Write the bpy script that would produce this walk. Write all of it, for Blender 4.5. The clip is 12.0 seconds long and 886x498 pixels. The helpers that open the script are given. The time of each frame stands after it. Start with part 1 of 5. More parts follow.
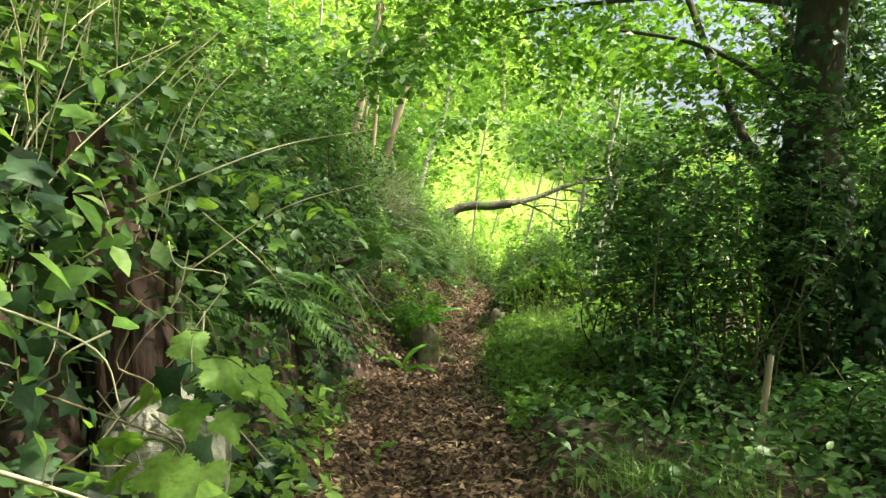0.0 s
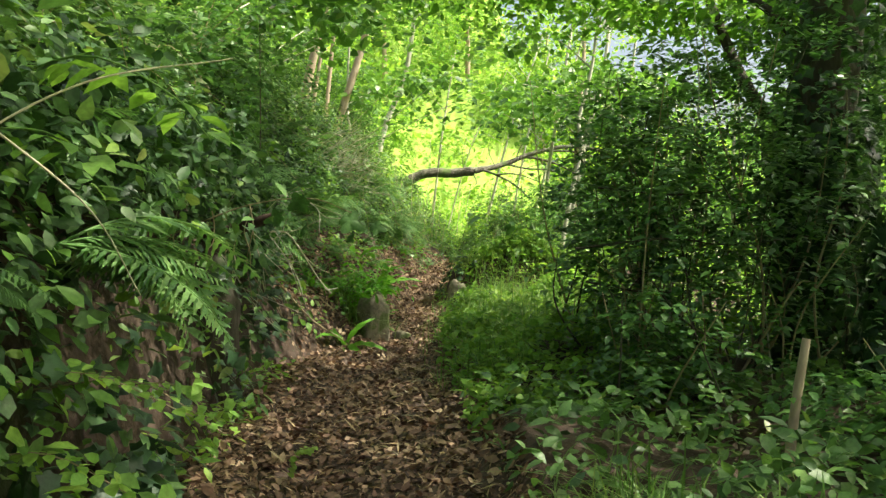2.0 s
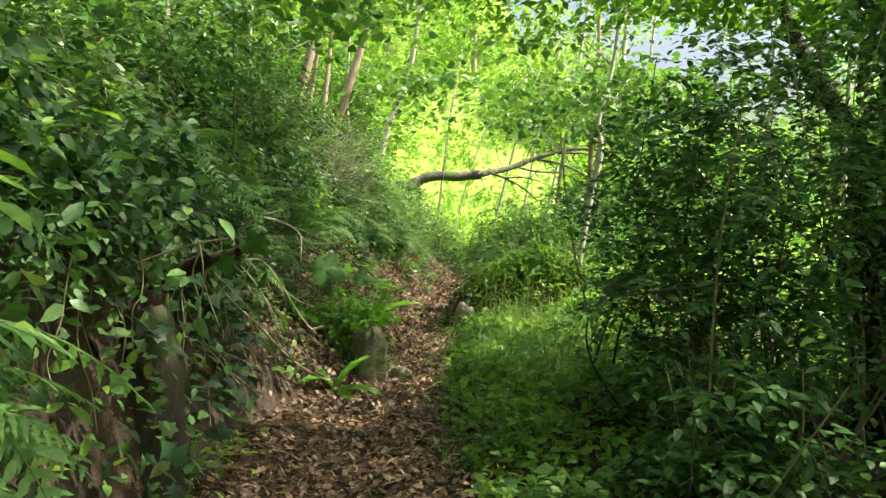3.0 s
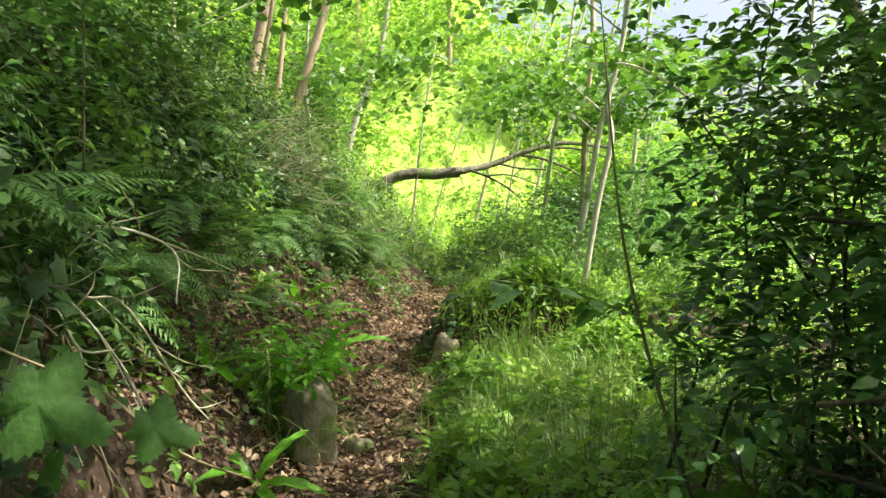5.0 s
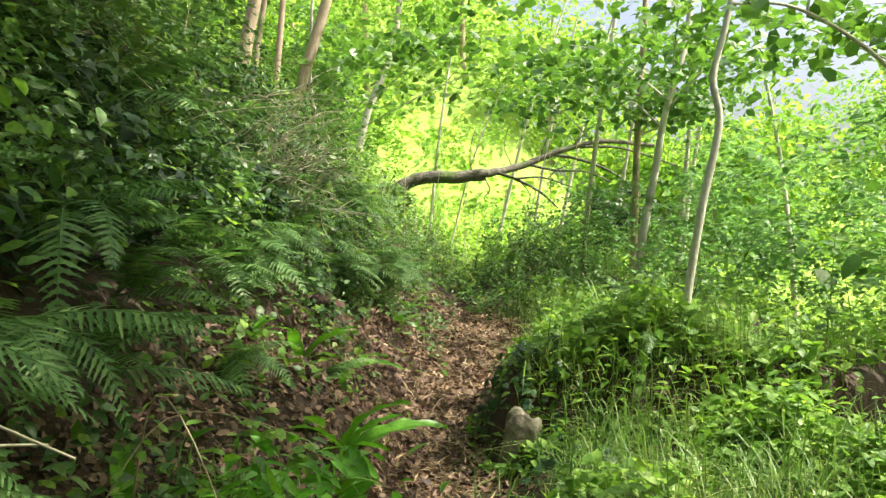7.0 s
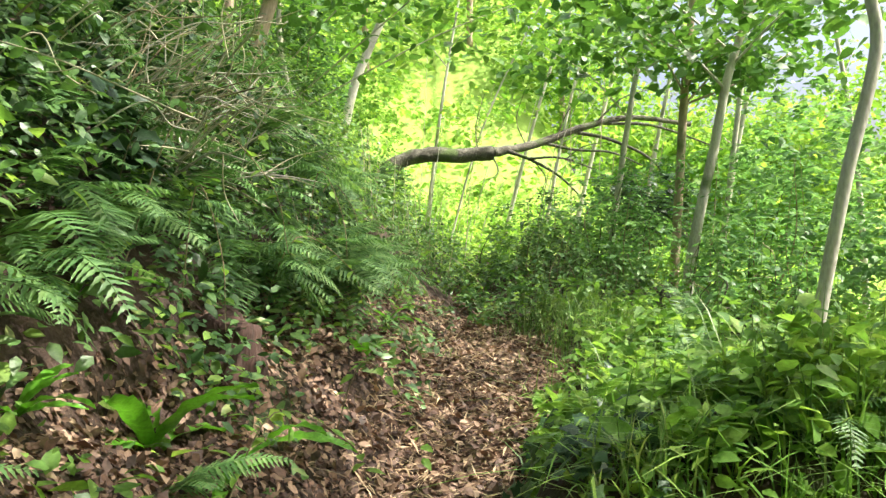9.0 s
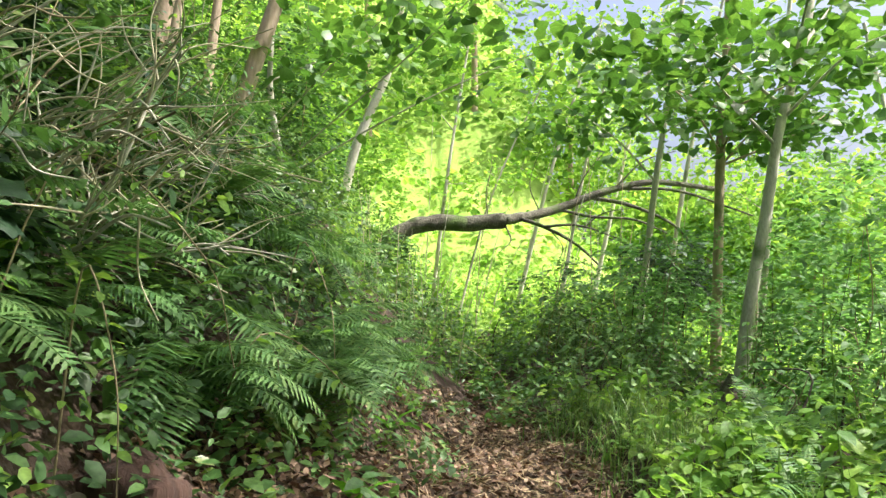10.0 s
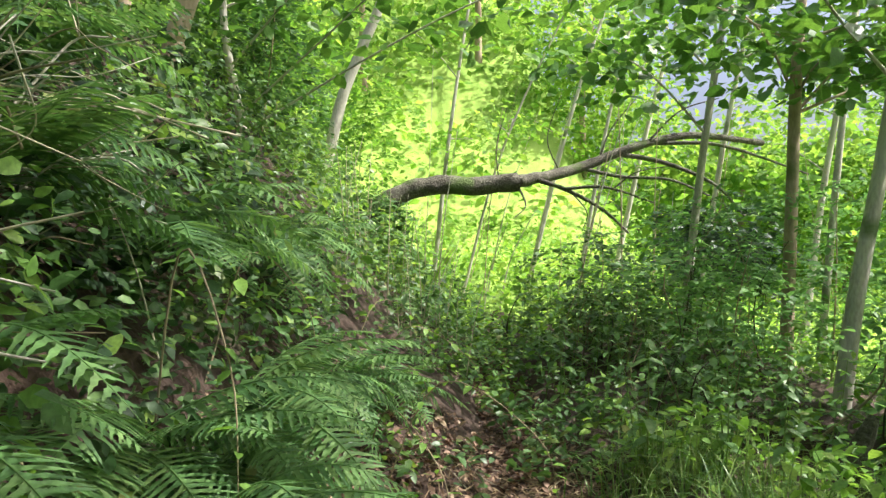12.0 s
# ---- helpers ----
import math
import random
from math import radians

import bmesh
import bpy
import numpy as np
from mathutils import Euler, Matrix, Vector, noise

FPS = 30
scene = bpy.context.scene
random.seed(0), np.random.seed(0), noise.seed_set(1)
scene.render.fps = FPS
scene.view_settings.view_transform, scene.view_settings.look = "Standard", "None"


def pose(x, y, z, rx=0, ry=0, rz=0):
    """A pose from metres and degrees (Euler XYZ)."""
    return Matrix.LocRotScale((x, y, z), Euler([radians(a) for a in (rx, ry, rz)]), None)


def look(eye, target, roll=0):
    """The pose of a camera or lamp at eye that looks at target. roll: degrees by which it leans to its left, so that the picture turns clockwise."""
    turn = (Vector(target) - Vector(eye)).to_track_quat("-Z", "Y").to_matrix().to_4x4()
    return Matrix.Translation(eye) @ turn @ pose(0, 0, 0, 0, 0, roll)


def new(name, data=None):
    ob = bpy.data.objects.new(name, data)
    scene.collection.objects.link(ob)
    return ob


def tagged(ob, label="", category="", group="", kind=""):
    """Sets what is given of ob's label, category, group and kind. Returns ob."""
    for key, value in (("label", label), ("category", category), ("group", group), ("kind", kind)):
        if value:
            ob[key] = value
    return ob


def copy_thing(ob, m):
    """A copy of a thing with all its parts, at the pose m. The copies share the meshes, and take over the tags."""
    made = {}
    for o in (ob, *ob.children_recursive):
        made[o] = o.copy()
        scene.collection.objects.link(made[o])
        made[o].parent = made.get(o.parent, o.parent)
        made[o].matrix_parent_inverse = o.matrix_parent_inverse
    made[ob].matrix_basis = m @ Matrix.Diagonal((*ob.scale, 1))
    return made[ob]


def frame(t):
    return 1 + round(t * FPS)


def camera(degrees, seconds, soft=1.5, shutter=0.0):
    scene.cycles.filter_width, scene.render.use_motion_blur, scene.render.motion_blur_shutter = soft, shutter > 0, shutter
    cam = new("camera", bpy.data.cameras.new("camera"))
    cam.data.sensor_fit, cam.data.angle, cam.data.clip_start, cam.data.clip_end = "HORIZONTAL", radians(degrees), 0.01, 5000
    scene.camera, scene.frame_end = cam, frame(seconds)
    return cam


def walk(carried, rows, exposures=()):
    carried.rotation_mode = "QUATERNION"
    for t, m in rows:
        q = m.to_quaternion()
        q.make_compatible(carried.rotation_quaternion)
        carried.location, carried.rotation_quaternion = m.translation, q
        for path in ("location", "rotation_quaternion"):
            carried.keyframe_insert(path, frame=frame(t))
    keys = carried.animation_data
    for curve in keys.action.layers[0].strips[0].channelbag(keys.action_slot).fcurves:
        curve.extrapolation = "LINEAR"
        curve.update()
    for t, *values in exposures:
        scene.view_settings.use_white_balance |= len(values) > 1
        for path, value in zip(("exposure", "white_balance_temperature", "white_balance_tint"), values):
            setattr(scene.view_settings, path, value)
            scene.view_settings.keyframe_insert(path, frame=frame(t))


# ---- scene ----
cam = camera(59.2, 12.0, 1.4)
PATH = [
    (0, (0.001, 0.054, 1.596), (0.002, 2.054, 1.596), -0.0),
    (0.5, (-0.07, -0.042, 1.639), (-0.073, 1.958, 1.631), 0.1),
    (1, (-0.013, 0.179, 1.601), (-0.015, 2.179, 1.565), 0.0),
    (1.5, (0.107, 0.703, 1.647), (0.092, 2.702, 1.6), -0.0),
    (2, (0.125, 1.263, 1.468), (0.222, 3.26, 1.4), 0.8),
    (2.5, (0.149, 1.768, 1.586), (0.243, 3.765, 1.532), 0.8),
    (3, (0.167, 2.483, 1.684), (0.251, 4.48, 1.612), 0.9),
    (3.2, (0.169, 2.684, 1.671), (0.266, 4.681, 1.636), 0.9),
    (4.8, (0.288, 4.528, 1.698), (0.435, 6.522, 1.643), 0.6),
    (5, (0.276, 4.827, 1.727), (0.423, 6.821, 1.659), 0.5),
    (5.5, (0.279, 5.418, 1.644), (0.419, 7.412, 1.587), 0.2),
    (6, (0.136, 6.133, 1.756), (0.273, 8.128, 1.723), 0.7),
    (6.5, (-0.06, 6.749, 1.859), (0.081, 8.744, 1.82), 0.6),
    (7, (0.023, 7.37, 1.806), (0.157, 9.365, 1.754), 0.1),
    (7.2, (0.067, 7.634, 1.836), (0.204, 9.629, 1.78), 0.4),
    (8.8, (0.294, 9.764, 1.688), (0.418, 11.76, 1.651), 0.6),
    (9, (0.282, 10.088, 1.727), (0.409, 12.082, 1.653), 1.2),
    (9.5, (0.292, 10.775, 1.803), (0.412, 12.771, 1.756), 0.8),
    (10, (0.283, 11.417, 1.814), (0.398, 13.411, 1.916), 1.0),
    (10.5, (0.304, 11.982, 1.799), (0.418, 13.977, 1.872), 0.7),
    (11, (0.407, 12.521, 1.778), (0.514, 14.518, 1.725), 0.6),
    (11.5, (0.381, 13.042, 1.839), (0.489, 15.038, 1.799), 0.8),
    (12, (0.39, 13.5, 2.087), (0.501, 15.497, 2.077), 0.6),
]
walk(cam, [(t, look(eye, target, roll)) for t, eye, target, roll in PATH],
     [(0.0, 1.3, 6900, 3), (2.0, 1.3, 6900, 3), (4.0, 1.4, 6900, 4), (6.5, 1.35, 6800, 7), (9.5, 1.42, 6300, 12), (10.0, 1.15, 6250, 12), (10.5, 0.95, 6250, 12), (11.3, 1.05, 6150, 13), (12.0, 0.98, 6150, 14)])

# ---- light ----
world = bpy.data.worlds.new("sky")
scene.world = world
world.use_nodes = True
SUN_EL, SUN_AZ = 57.0, 98.0      # degrees above the horizon, clockwise from +y
wn = world.node_tree
sky = wn.nodes.new("ShaderNodeTexSky")
sky.sky_type, sky.sun_disc = "NISHITA", False
sky.sun_elevation, sky.sun_rotation = radians(SUN_EL), radians(SUN_AZ)
sky.air_density, sky.dust_density = 0.75, 8.5
wn.nodes["Background"].inputs["Strength"].default_value = 0.15
wn.links.new(sky.outputs[0], wn.nodes["Background"].inputs["Color"])
sun = new("sun", bpy.data.lights.new("sun", "SUN"))
sun.data.energy, sun.data.angle, sun.data.color = 4.5, radians(0.6), (1.0, 0.95, 0.84)
_az, _el = radians(SUN_AZ), radians(SUN_EL)
SUN_DIR = Vector((math.sin(_az) * math.cos(_el), math.cos(_az) * math.cos(_el), math.sin(_el)))
sun.matrix_world = look(SUN_DIR * 60, (0, 0, 0))

rng = np.random.default_rng(7)


# ---- materials ----
def nodes_of(name):
    m = bpy.data.materials.new(name)
    m.use_nodes = True
    nt = m.node_tree
    nt.nodes.clear()
    return m, nt, nt.nodes.new("ShaderNodeOutputMaterial")


def ramp(nt, stops):
    r = nt.nodes.new("ShaderNodeValToRGB")
    e = r.color_ramp.elements
    while len(e) < len(stops):
        e.new(0.5)
    for el, (p, c) in zip(e, stops):
        el.position, el.color = p, (*c, 1)
    return r


def leaf_mat(name, stops, trans=0.4, rough=0.45, patch=1.3, glow=(1.25, 1.3, 0.75), spec=0.5):
    """Leaves: a colour for each leaf, patches of older and younger growth, blotches, light let through."""
    m, nt, out = nodes_of(name)
    L = nt.links
    geo = nt.nodes.new("ShaderNodeNewGeometry")
    big = nt.nodes.new("ShaderNodeTexNoise")
    big.inputs["Scale"].default_value, big.inputs["Detail"].default_value = patch, 3
    L.new(geo.outputs["Position"], big.inputs["Vector"])
    add = nt.nodes.new("ShaderNodeMath")
    add.operation = "MULTIPLY_ADD"
    L.new(big.outputs["Fac"], add.inputs[0])
    add.inputs[1].default_value = 0.9
    sub = nt.nodes.new("ShaderNodeMath")
    sub.operation = "MULTIPLY_ADD"
    L.new(geo.outputs["Random Per Island"], sub.inputs[0])
    sub.inputs[1].default_value, sub.inputs[2].default_value = 0.8, -0.35
    L.new(sub.outputs[0], add.inputs[2])
    r = ramp(nt, stops)
    L.new(add.outputs[0], r.inputs[0])
    fine = nt.nodes.new("ShaderNodeTexNoise")
    fine.inputs["Scale"].default_value, fine.inputs["Detail"].default_value = 60, 3
    L.new(geo.outputs["Position"], fine.inputs["Vector"])
    fr = ramp(nt, [(0.3, (0.72, 0.72, 0.68)), (0.7, (1.12, 1.12, 1.05))])
    L.new(fine.outputs["Fac"], fr.inputs[0])
    mul = nt.nodes.new("ShaderNodeMix")
    mul.data_type, mul.blend_type = "RGBA", "MULTIPLY"
    mul.inputs[0].default_value = 1.0
    L.new(r.outputs[0], mul.inputs[6])
    L.new(fr.outputs[0], mul.inputs[7])
    p = nt.nodes.new("ShaderNodeBsdfPrincipled")
    p.inputs["Roughness"].default_value = rough
    p.inputs["Specular IOR Level"].default_value = spec
    L.new(mul.outputs[2], p.inputs["Base Color"])
    tr = nt.nodes.new("ShaderNodeBsdfTranslucent")
    tm = nt.nodes.new("ShaderNodeMix")
    tm.data_type, tm.blend_type = "RGBA", "MULTIPLY"
    tm.inputs[0].default_value = 1.0
    tm.inputs[7].default_value = (*glow, 1)
    L.new(mul.outputs[2], tm.inputs[6])
    L.new(tm.outputs[2], tr.inputs["Color"])
    bump = nt.nodes.new("ShaderNodeBump")
    bump.inputs["Strength"].default_value, bump.inputs["Distance"].default_value = 0.25, 0.01
    L.new(fine.outputs["Fac"], bump.inputs["Height"])
    L.new(bump.outputs[0], p.inputs["Normal"])
    mix = nt.nodes.new("ShaderNodeMixShader")
    mix.inputs[0].default_value = trans
    L.new(p.outputs[0], mix.inputs[1])
    L.new(tr.outputs[0], mix.inputs[2])
    L.new(mix.outputs[0], out.inputs["Surface"])
    return m


def solid_mat(name, stops, scale=6.0, fine=70.0, rough=0.85, bump=0.6, dist=0.02, squash=1.0, moss=None):
    """Bark, soil and stone: two scales of noise, relief, and patches of moss where given."""
    m, nt, out = nodes_of(name)
    L = nt.links
    tc = nt.nodes.new("ShaderNodeTexCoord")
    mp = nt.nodes.new("ShaderNodeMapping")
    mp.inputs["Scale"].default_value = (1, 1, squash)
    L.new(tc.outputs["Object"], mp.inputs["Vector"])
    a = nt.nodes.new("ShaderNodeTexNoise")
    a.inputs["Scale"].default_value, a.inputs["Detail"].default_value, a.inputs["Roughness"].default_value = scale, 6, 0.65
    b = nt.nodes.new("ShaderNodeTexNoise")
    b.inputs["Scale"].default_value, b.inputs["Detail"].default_value = fine, 4
    L.new(mp.outputs[0], a.inputs["Vector"])
    L.new(mp.outputs[0], b.inputs["Vector"])
    s = nt.nodes.new("ShaderNodeMath")
    s.operation = "MULTIPLY_ADD"
    s.inputs[1].default_value = 0.45
    L.new(b.outputs["Fac"], s.inputs[0])
    h = nt.nodes.new("ShaderNodeMath")
    h.operation = "MULTIPLY"
    h.inputs[1].default_value = 0.6
    L.new(a.outputs["Fac"], h.inputs[0])
    L.new(h.outputs[0], s.inputs[2])
    r = ramp(nt, stops)
    L.new(s.outputs[0], r.inputs[0])
    col = r.outputs[0]
    if moss:
        c = nt.nodes.new("ShaderNodeTexNoise")
        c.inputs["Scale"].default_value, c.inputs["Detail"].default_value = moss[1], 5
        L.new(tc.outputs["Object"], c.inputs["Vector"])
        mr = ramp(nt, [(moss[2], (0, 0, 0)), (moss[2] + 0.12, (1, 1, 1))])
        L.new(c.outputs["Fac"], mr.inputs[0])
        mx = nt.nodes.new("ShaderNodeMix")
        mx.data_type = "RGBA"
        mx.inputs[7].default_value = (*moss[0], 1)
        L.new(mr.outputs[0], mx.inputs[0])
        L.new(col, mx.inputs[6])
        col = mx.outputs[2]
    p = nt.nodes.new("ShaderNodeBsdfPrincipled")
    p.inputs["Roughness"].default_value = rough
    L.new(col, p.inputs["Base Color"])
    bp = nt.nodes.new("ShaderNodeBump")
    bp.inputs["Strength"].default_value, bp.inputs["Distance"].default_value = bump, dist
    L.new(s.outputs[0], bp.inputs["Height"])
    L.new(bp.outputs[0], p.inputs["Normal"])
    L.new(p.outputs[0], out.inputs["Surface"])
    return m


M_IVY = leaf_mat("ivy_leaf", [(0.0, (0.015, 0.038, 0.018)), (0.5, (0.034, 0.082, 0.036)), (1.0, (0.08, 0.15, 0.058))], 0.2, 0.4, 1.3, (1.25, 1.3, 0.75), 0.4)
M_BRAMBLE = leaf_mat("bramble_leaf", [(0.0, (0.038, 0.085, 0.03)), (0.45, (0.09, 0.19, 0.055)), (0.85, (0.155, 0.27, 0.085)), (1.0, (0.26, 0.29, 0.1))], 0.32, 0.4)
# bramble colours darkened, with the shade on these leaves put into them
M_DARK = leaf_mat("shaded_leaf", [(0.0, (0.02, 0.05, 0.018)), (0.5, (0.05, 0.12, 0.035)), (0.9, (0.1, 0.2, 0.055)), (1.0, (0.2, 0.24, 0.08))], 0.3, 0.5, 1.3, (1.25, 1.3, 0.75), 0.3)
M_SHRUB = leaf_mat("shrub_leaf", [(0.0, (0.03, 0.075, 0.03)), (0.5, (0.075, 0.175, 0.055)), (1.0, (0.15, 0.27, 0.08))], 0.4, 0.34)
M_FRESH = leaf_mat("fresh_leaf", [(0.0, (0.09, 0.2, 0.04)), (0.5, (0.18, 0.34, 0.065)), (1.0, (0.3, 0.44, 0.1))], 0.48, 0.5, 1.3, (1.3, 1.3, 0.75), 0.35)
M_CANOPY = leaf_mat("canopy_leaf", [(0.0, (0.065, 0.16, 0.025)), (0.5, (0.13, 0.28, 0.045)), (1.0, (0.22, 0.38, 0.07))], 0.55, 0.38, 0.5, (1.35, 1.35, 0.8))
M_HAZEL = leaf_mat("hazel_leaf", [(0.0, (0.045, 0.115, 0.025)), (0.5, (0.09, 0.21, 0.04)), (1.0, (0.16, 0.3, 0.06))], 0.4, 0.42, 0.6, (1.35, 1.35, 0.8))
M_SLOPE = leaf_mat("slope_leaf", [(0.0, (0.075, 0.17, 0.06)), (0.5, (0.14, 0.29, 0.09)), (1.0, (0.23, 0.39, 0.14))], 0.5, 0.45, 0.9, (1.25, 1.3, 0.9), 0.35)
# far foliage: the sun's glow is put into these brighter, more translucent colours
M_FAR = leaf_mat("sunlit_clearing_leaf", [(0.0, (0.085, 0.21, 0.03)), (0.5, (0.2, 0.37, 0.055)), (1.0, (0.35, 0.49, 0.1))], 0.6, 0.6, 0.25, (1.35, 1.3, 0.9))
M_FERN = leaf_mat("fern_leaf", [(0.0, (0.06, 0.145, 0.05)), (0.5, (0.13, 0.26, 0.085)), (1.0, (0.23, 0.35, 0.125))], 0.36, 0.45, 1.3, (1.25, 1.3, 0.75), 0.4)
M_STRAP = leaf_mat("strap_leaf", [(0.0, (0.07, 0.22, 0.02)), (0.6, (0.13, 0.36, 0.03)), (1.0, (0.22, 0.42, 0.05))], 0.4, 0.32)
M_GRASS = leaf_mat("grass_blade", [(0.0, (0.06, 0.14, 0.03)), (0.5, (0.13, 0.25, 0.055)), (1.0, (0.28, 0.34, 0.12))], 0.35, 0.45)
M_LITTER = leaf_mat("dead_leaf", [(0.0, (0.035, 0.019, 0.014)), (0.4, (0.125, 0.073, 0.052)), (0.75, (0.27, 0.175, 0.125)), (1.0, (0.46, 0.34, 0.24))], 0.1, 0.6, 3.0, (1.1, 0.8, 0.5), 0.3)
M_CHAFF = leaf_mat("straw_chaff", [(0.0, (0.14, 0.09, 0.055)), (0.5, (0.34, 0.245, 0.15)), (1.0, (0.55, 0.44, 0.29))], 0.1, 0.6, 3.0, (1.1, 0.9, 0.6), 0.3)
M_STRAW = solid_mat("dry_stalk", [(0.2, (0.2, 0.175, 0.11)), (0.6, (0.44, 0.4, 0.28)), (0.9, (0.6, 0.56, 0.43))], 3, 40, 0.7, 0.2, 0.004)
M_CANE = solid_mat("cane_bark", [(0.2, (0.1, 0.07, 0.035)), (0.6, (0.27, 0.22, 0.13)), (0.9, (0.45, 0.4, 0.27))], 6, 60, 0.75, 0.3, 0.004)
M_BARK = solid_mat("dark_bark", [(0.3, (0.02, 0.016, 0.012)), (0.6, (0.065, 0.052, 0.038)), (0.85, (0.13, 0.11, 0.08))], 5, 45, 0.9, 0.9, 0.03, 0.3, ((0.035, 0.06, 0.02), 2.5, 0.55))
M_GREY = solid_mat("grey_bark", [(0.25, (0.19, 0.17, 0.135)), (0.55, (0.47, 0.44, 0.37)), (0.85, (0.68, 0.65, 0.56))], 5, 50, 0.8, 0.6, 0.012, 0.35, ((0.12, 0.16, 0.06), 2.0, 0.58))
M_TAN = solid_mat("tan_bark", [(0.25, (0.16, 0.11, 0.075)), (0.55, (0.38, 0.29, 0.21)), (0.85, (0.56, 0.46, 0.36))], 4, 45, 0.85, 0.7, 0.015, 0.3, ((0.14, 0.16, 0.06), 1.6, 0.6))
M_LOG = solid_mat("log_bark", [(0.3, (0.025, 0.02, 0.015)), (0.52, (0.09, 0.083, 0.06)), (0.8, (0.26, 0.25, 0.19))], 5, 40, 0.9, 1.0, 0.06, 1.0, ((0.08, 0.12, 0.03), 2.6, 0.53))
M_SOIL = solid_mat("soil", [(0.28, (0.014, 0.009, 0.006)), (0.55, (0.05, 0.03, 0.02)), (0.85, (0.11, 0.072, 0.046))], 5, 38, 0.95, 1.0, 0.03, 1.0, ((0.035, 0.055, 0.015), 1.4, 0.62))
M_ROT = solid_mat("rotten_wood", [(0.3, (0.011, 0.006, 0.004)), (0.55, (0.045, 0.022, 0.015)), (0.85, (0.11, 0.06, 0.042))], 4, 30, 0.95, 1.0, 0.04, 0.25)
M_MEADOW = solid_mat("meadow", [(0.25, (0.12, 0.22, 0.03)), (0.55, (0.26, 0.4, 0.06)), (0.85, (0.4, 0.5, 0.12))], 1.2, 30, 0.9, 0.8, 0.05)
M_STONE = solid_mat("mossy_stone", [(0.3, (0.07, 0.062, 0.045)), (0.55, (0.2, 0.175, 0.13)), (0.85, (0.33, 0.3, 0.23))], 4, 22, 0.9, 0.9, 0.03, 1.0, ((0.08, 0.11, 0.032), 5.0, 0.45))
M_PALE = solid_mat("pale_stone", [(0.3, (0.05, 0.045, 0.035)), (0.48, (0.26, 0.25, 0.21)), (0.7, (0.55, 0.54, 0.48))], 5, 22, 0.9, 1.0, 0.05, 1.0, ((0.08, 0.1, 0.04), 7.0, 0.48))


# ---- mesh helpers ----
def mesh_part(name, V, F, mat, parent=None, label="", smooth=False):
    """One mesh object from arrays of corners and triangles or quads."""
    V, F = np.asarray(V, np.float32), np.asarray(F, np.int32)
    me = bpy.data.meshes.new(name)
    k = F.shape[1]
    me.vertices.add(len(V))
    me.vertices.foreach_set("co", V.ravel())
    me.loops.add(F.size)
    me.loops.foreach_set("vertex_index", F.ravel())
    me.polygons.add(len(F))
    me.polygons.foreach_set("loop_start", np.arange(0, F.size, k, dtype=np.int32))
    me.polygons.foreach_set("loop_total", np.full(len(F), k, np.int32))
    if smooth:
        me.polygons.foreach_set("use_smooth", np.ones(len(F), bool))
    me.update(calc_edges=True)
    me.materials.append(mat)
    ob = new(name, me)
    if parent is not None:
        ob.parent = parent
    if label:
        tagged(ob, label)
    return ob


def shared(name, ob, m, parent):
    """A further part on the same mesh."""
    o = new(name, ob.data)
    o.parent, o.matrix_basis = parent, m
    return o


def thing(name, label, category, group="", at=(0, 0, 0), kind=""):
    e = new(name)
    e.location = at
    e.empty_display_size = 0.1
    return tagged(e, label, category, group, kind)


def join(pieces):
    Vs, Fs, n = [], [], 0
    for V, F in pieces:
        Vs.append(V)
        Fs.append(np.asarray(F) + n)
        n += len(V)
    return np.concatenate(Vs), np.concatenate(Fs)


def smooth_line(pts, n):
    """n points along a soft curve through pts."""
    P = np.asarray(pts, float)
    Q = np.vstack([2 * P[0] - P[1], P, 2 * P[-1] - P[-2]])
    t = np.linspace(0, len(P) - 1 - 1e-6, n)
    i = t.astype(int)
    u = (t - i)[:, None]
    a, b, c, d = Q[i], Q[i + 1], Q[i + 2], Q[i + 3]
    return 0.5 * (2 * b + (c - a) * u + (2 * a - 5 * b + 4 * c - d) * u ** 2 + (3 * b - a - 3 * c + d) * u ** 3)


def tube(pts, r0, r1, sides=7, n=None, rough=0.0):
    """A tapered round limb along pts, with an uneven skin, as corners and quads."""
    n = n or max(4, 5 * len(pts))
    C = smooth_line(pts, n)
    T = np.gradient(C, axis=0)
    T /= np.linalg.norm(T, axis=1)[:, None] + 1e-9
    up = np.array([0.31, 0.17, 0.93]) if abs(T[0][2]) < 0.8 else np.array([0.97, 0.2, 0.1])
    A = np.cross(T, up)
    A /= np.linalg.norm(A, axis=1)[:, None] + 1e-9
    B = np.cross(T, A)
    bumps = rng.normal(0, 1, (n, sides))
    for _ in range(3):
        bumps = 0.5 * bumps + 0.25 * (np.roll(bumps, 1, 0) + np.roll(bumps, -1, 0))
        bumps = 0.7 * bumps + 0.15 * (np.roll(bumps, 1, 1) + np.roll(bumps, -1, 1))
    R = np.linspace(r0, r1, n)[:, None] * (1 + 1.6 * rough * bumps)
    th = np.linspace(0, 2 * np.pi, sides, endpoint=False)
    V = C[:, None] + R[:, :, None] * (A[:, None] * np.cos(th)[None, :, None] + B[:, None] * np.sin(th)[None, :, None])
    V = V.reshape(-1, 3)
    F = []
    for i in range(n - 1):
        for j in range(sides):
            k = (j + 1) % sides
            F.append((i * sides + j, i * sides + k, (i + 1) * sides + k, (i + 1) * sides + j))
    F = np.array(F)
    return V, F


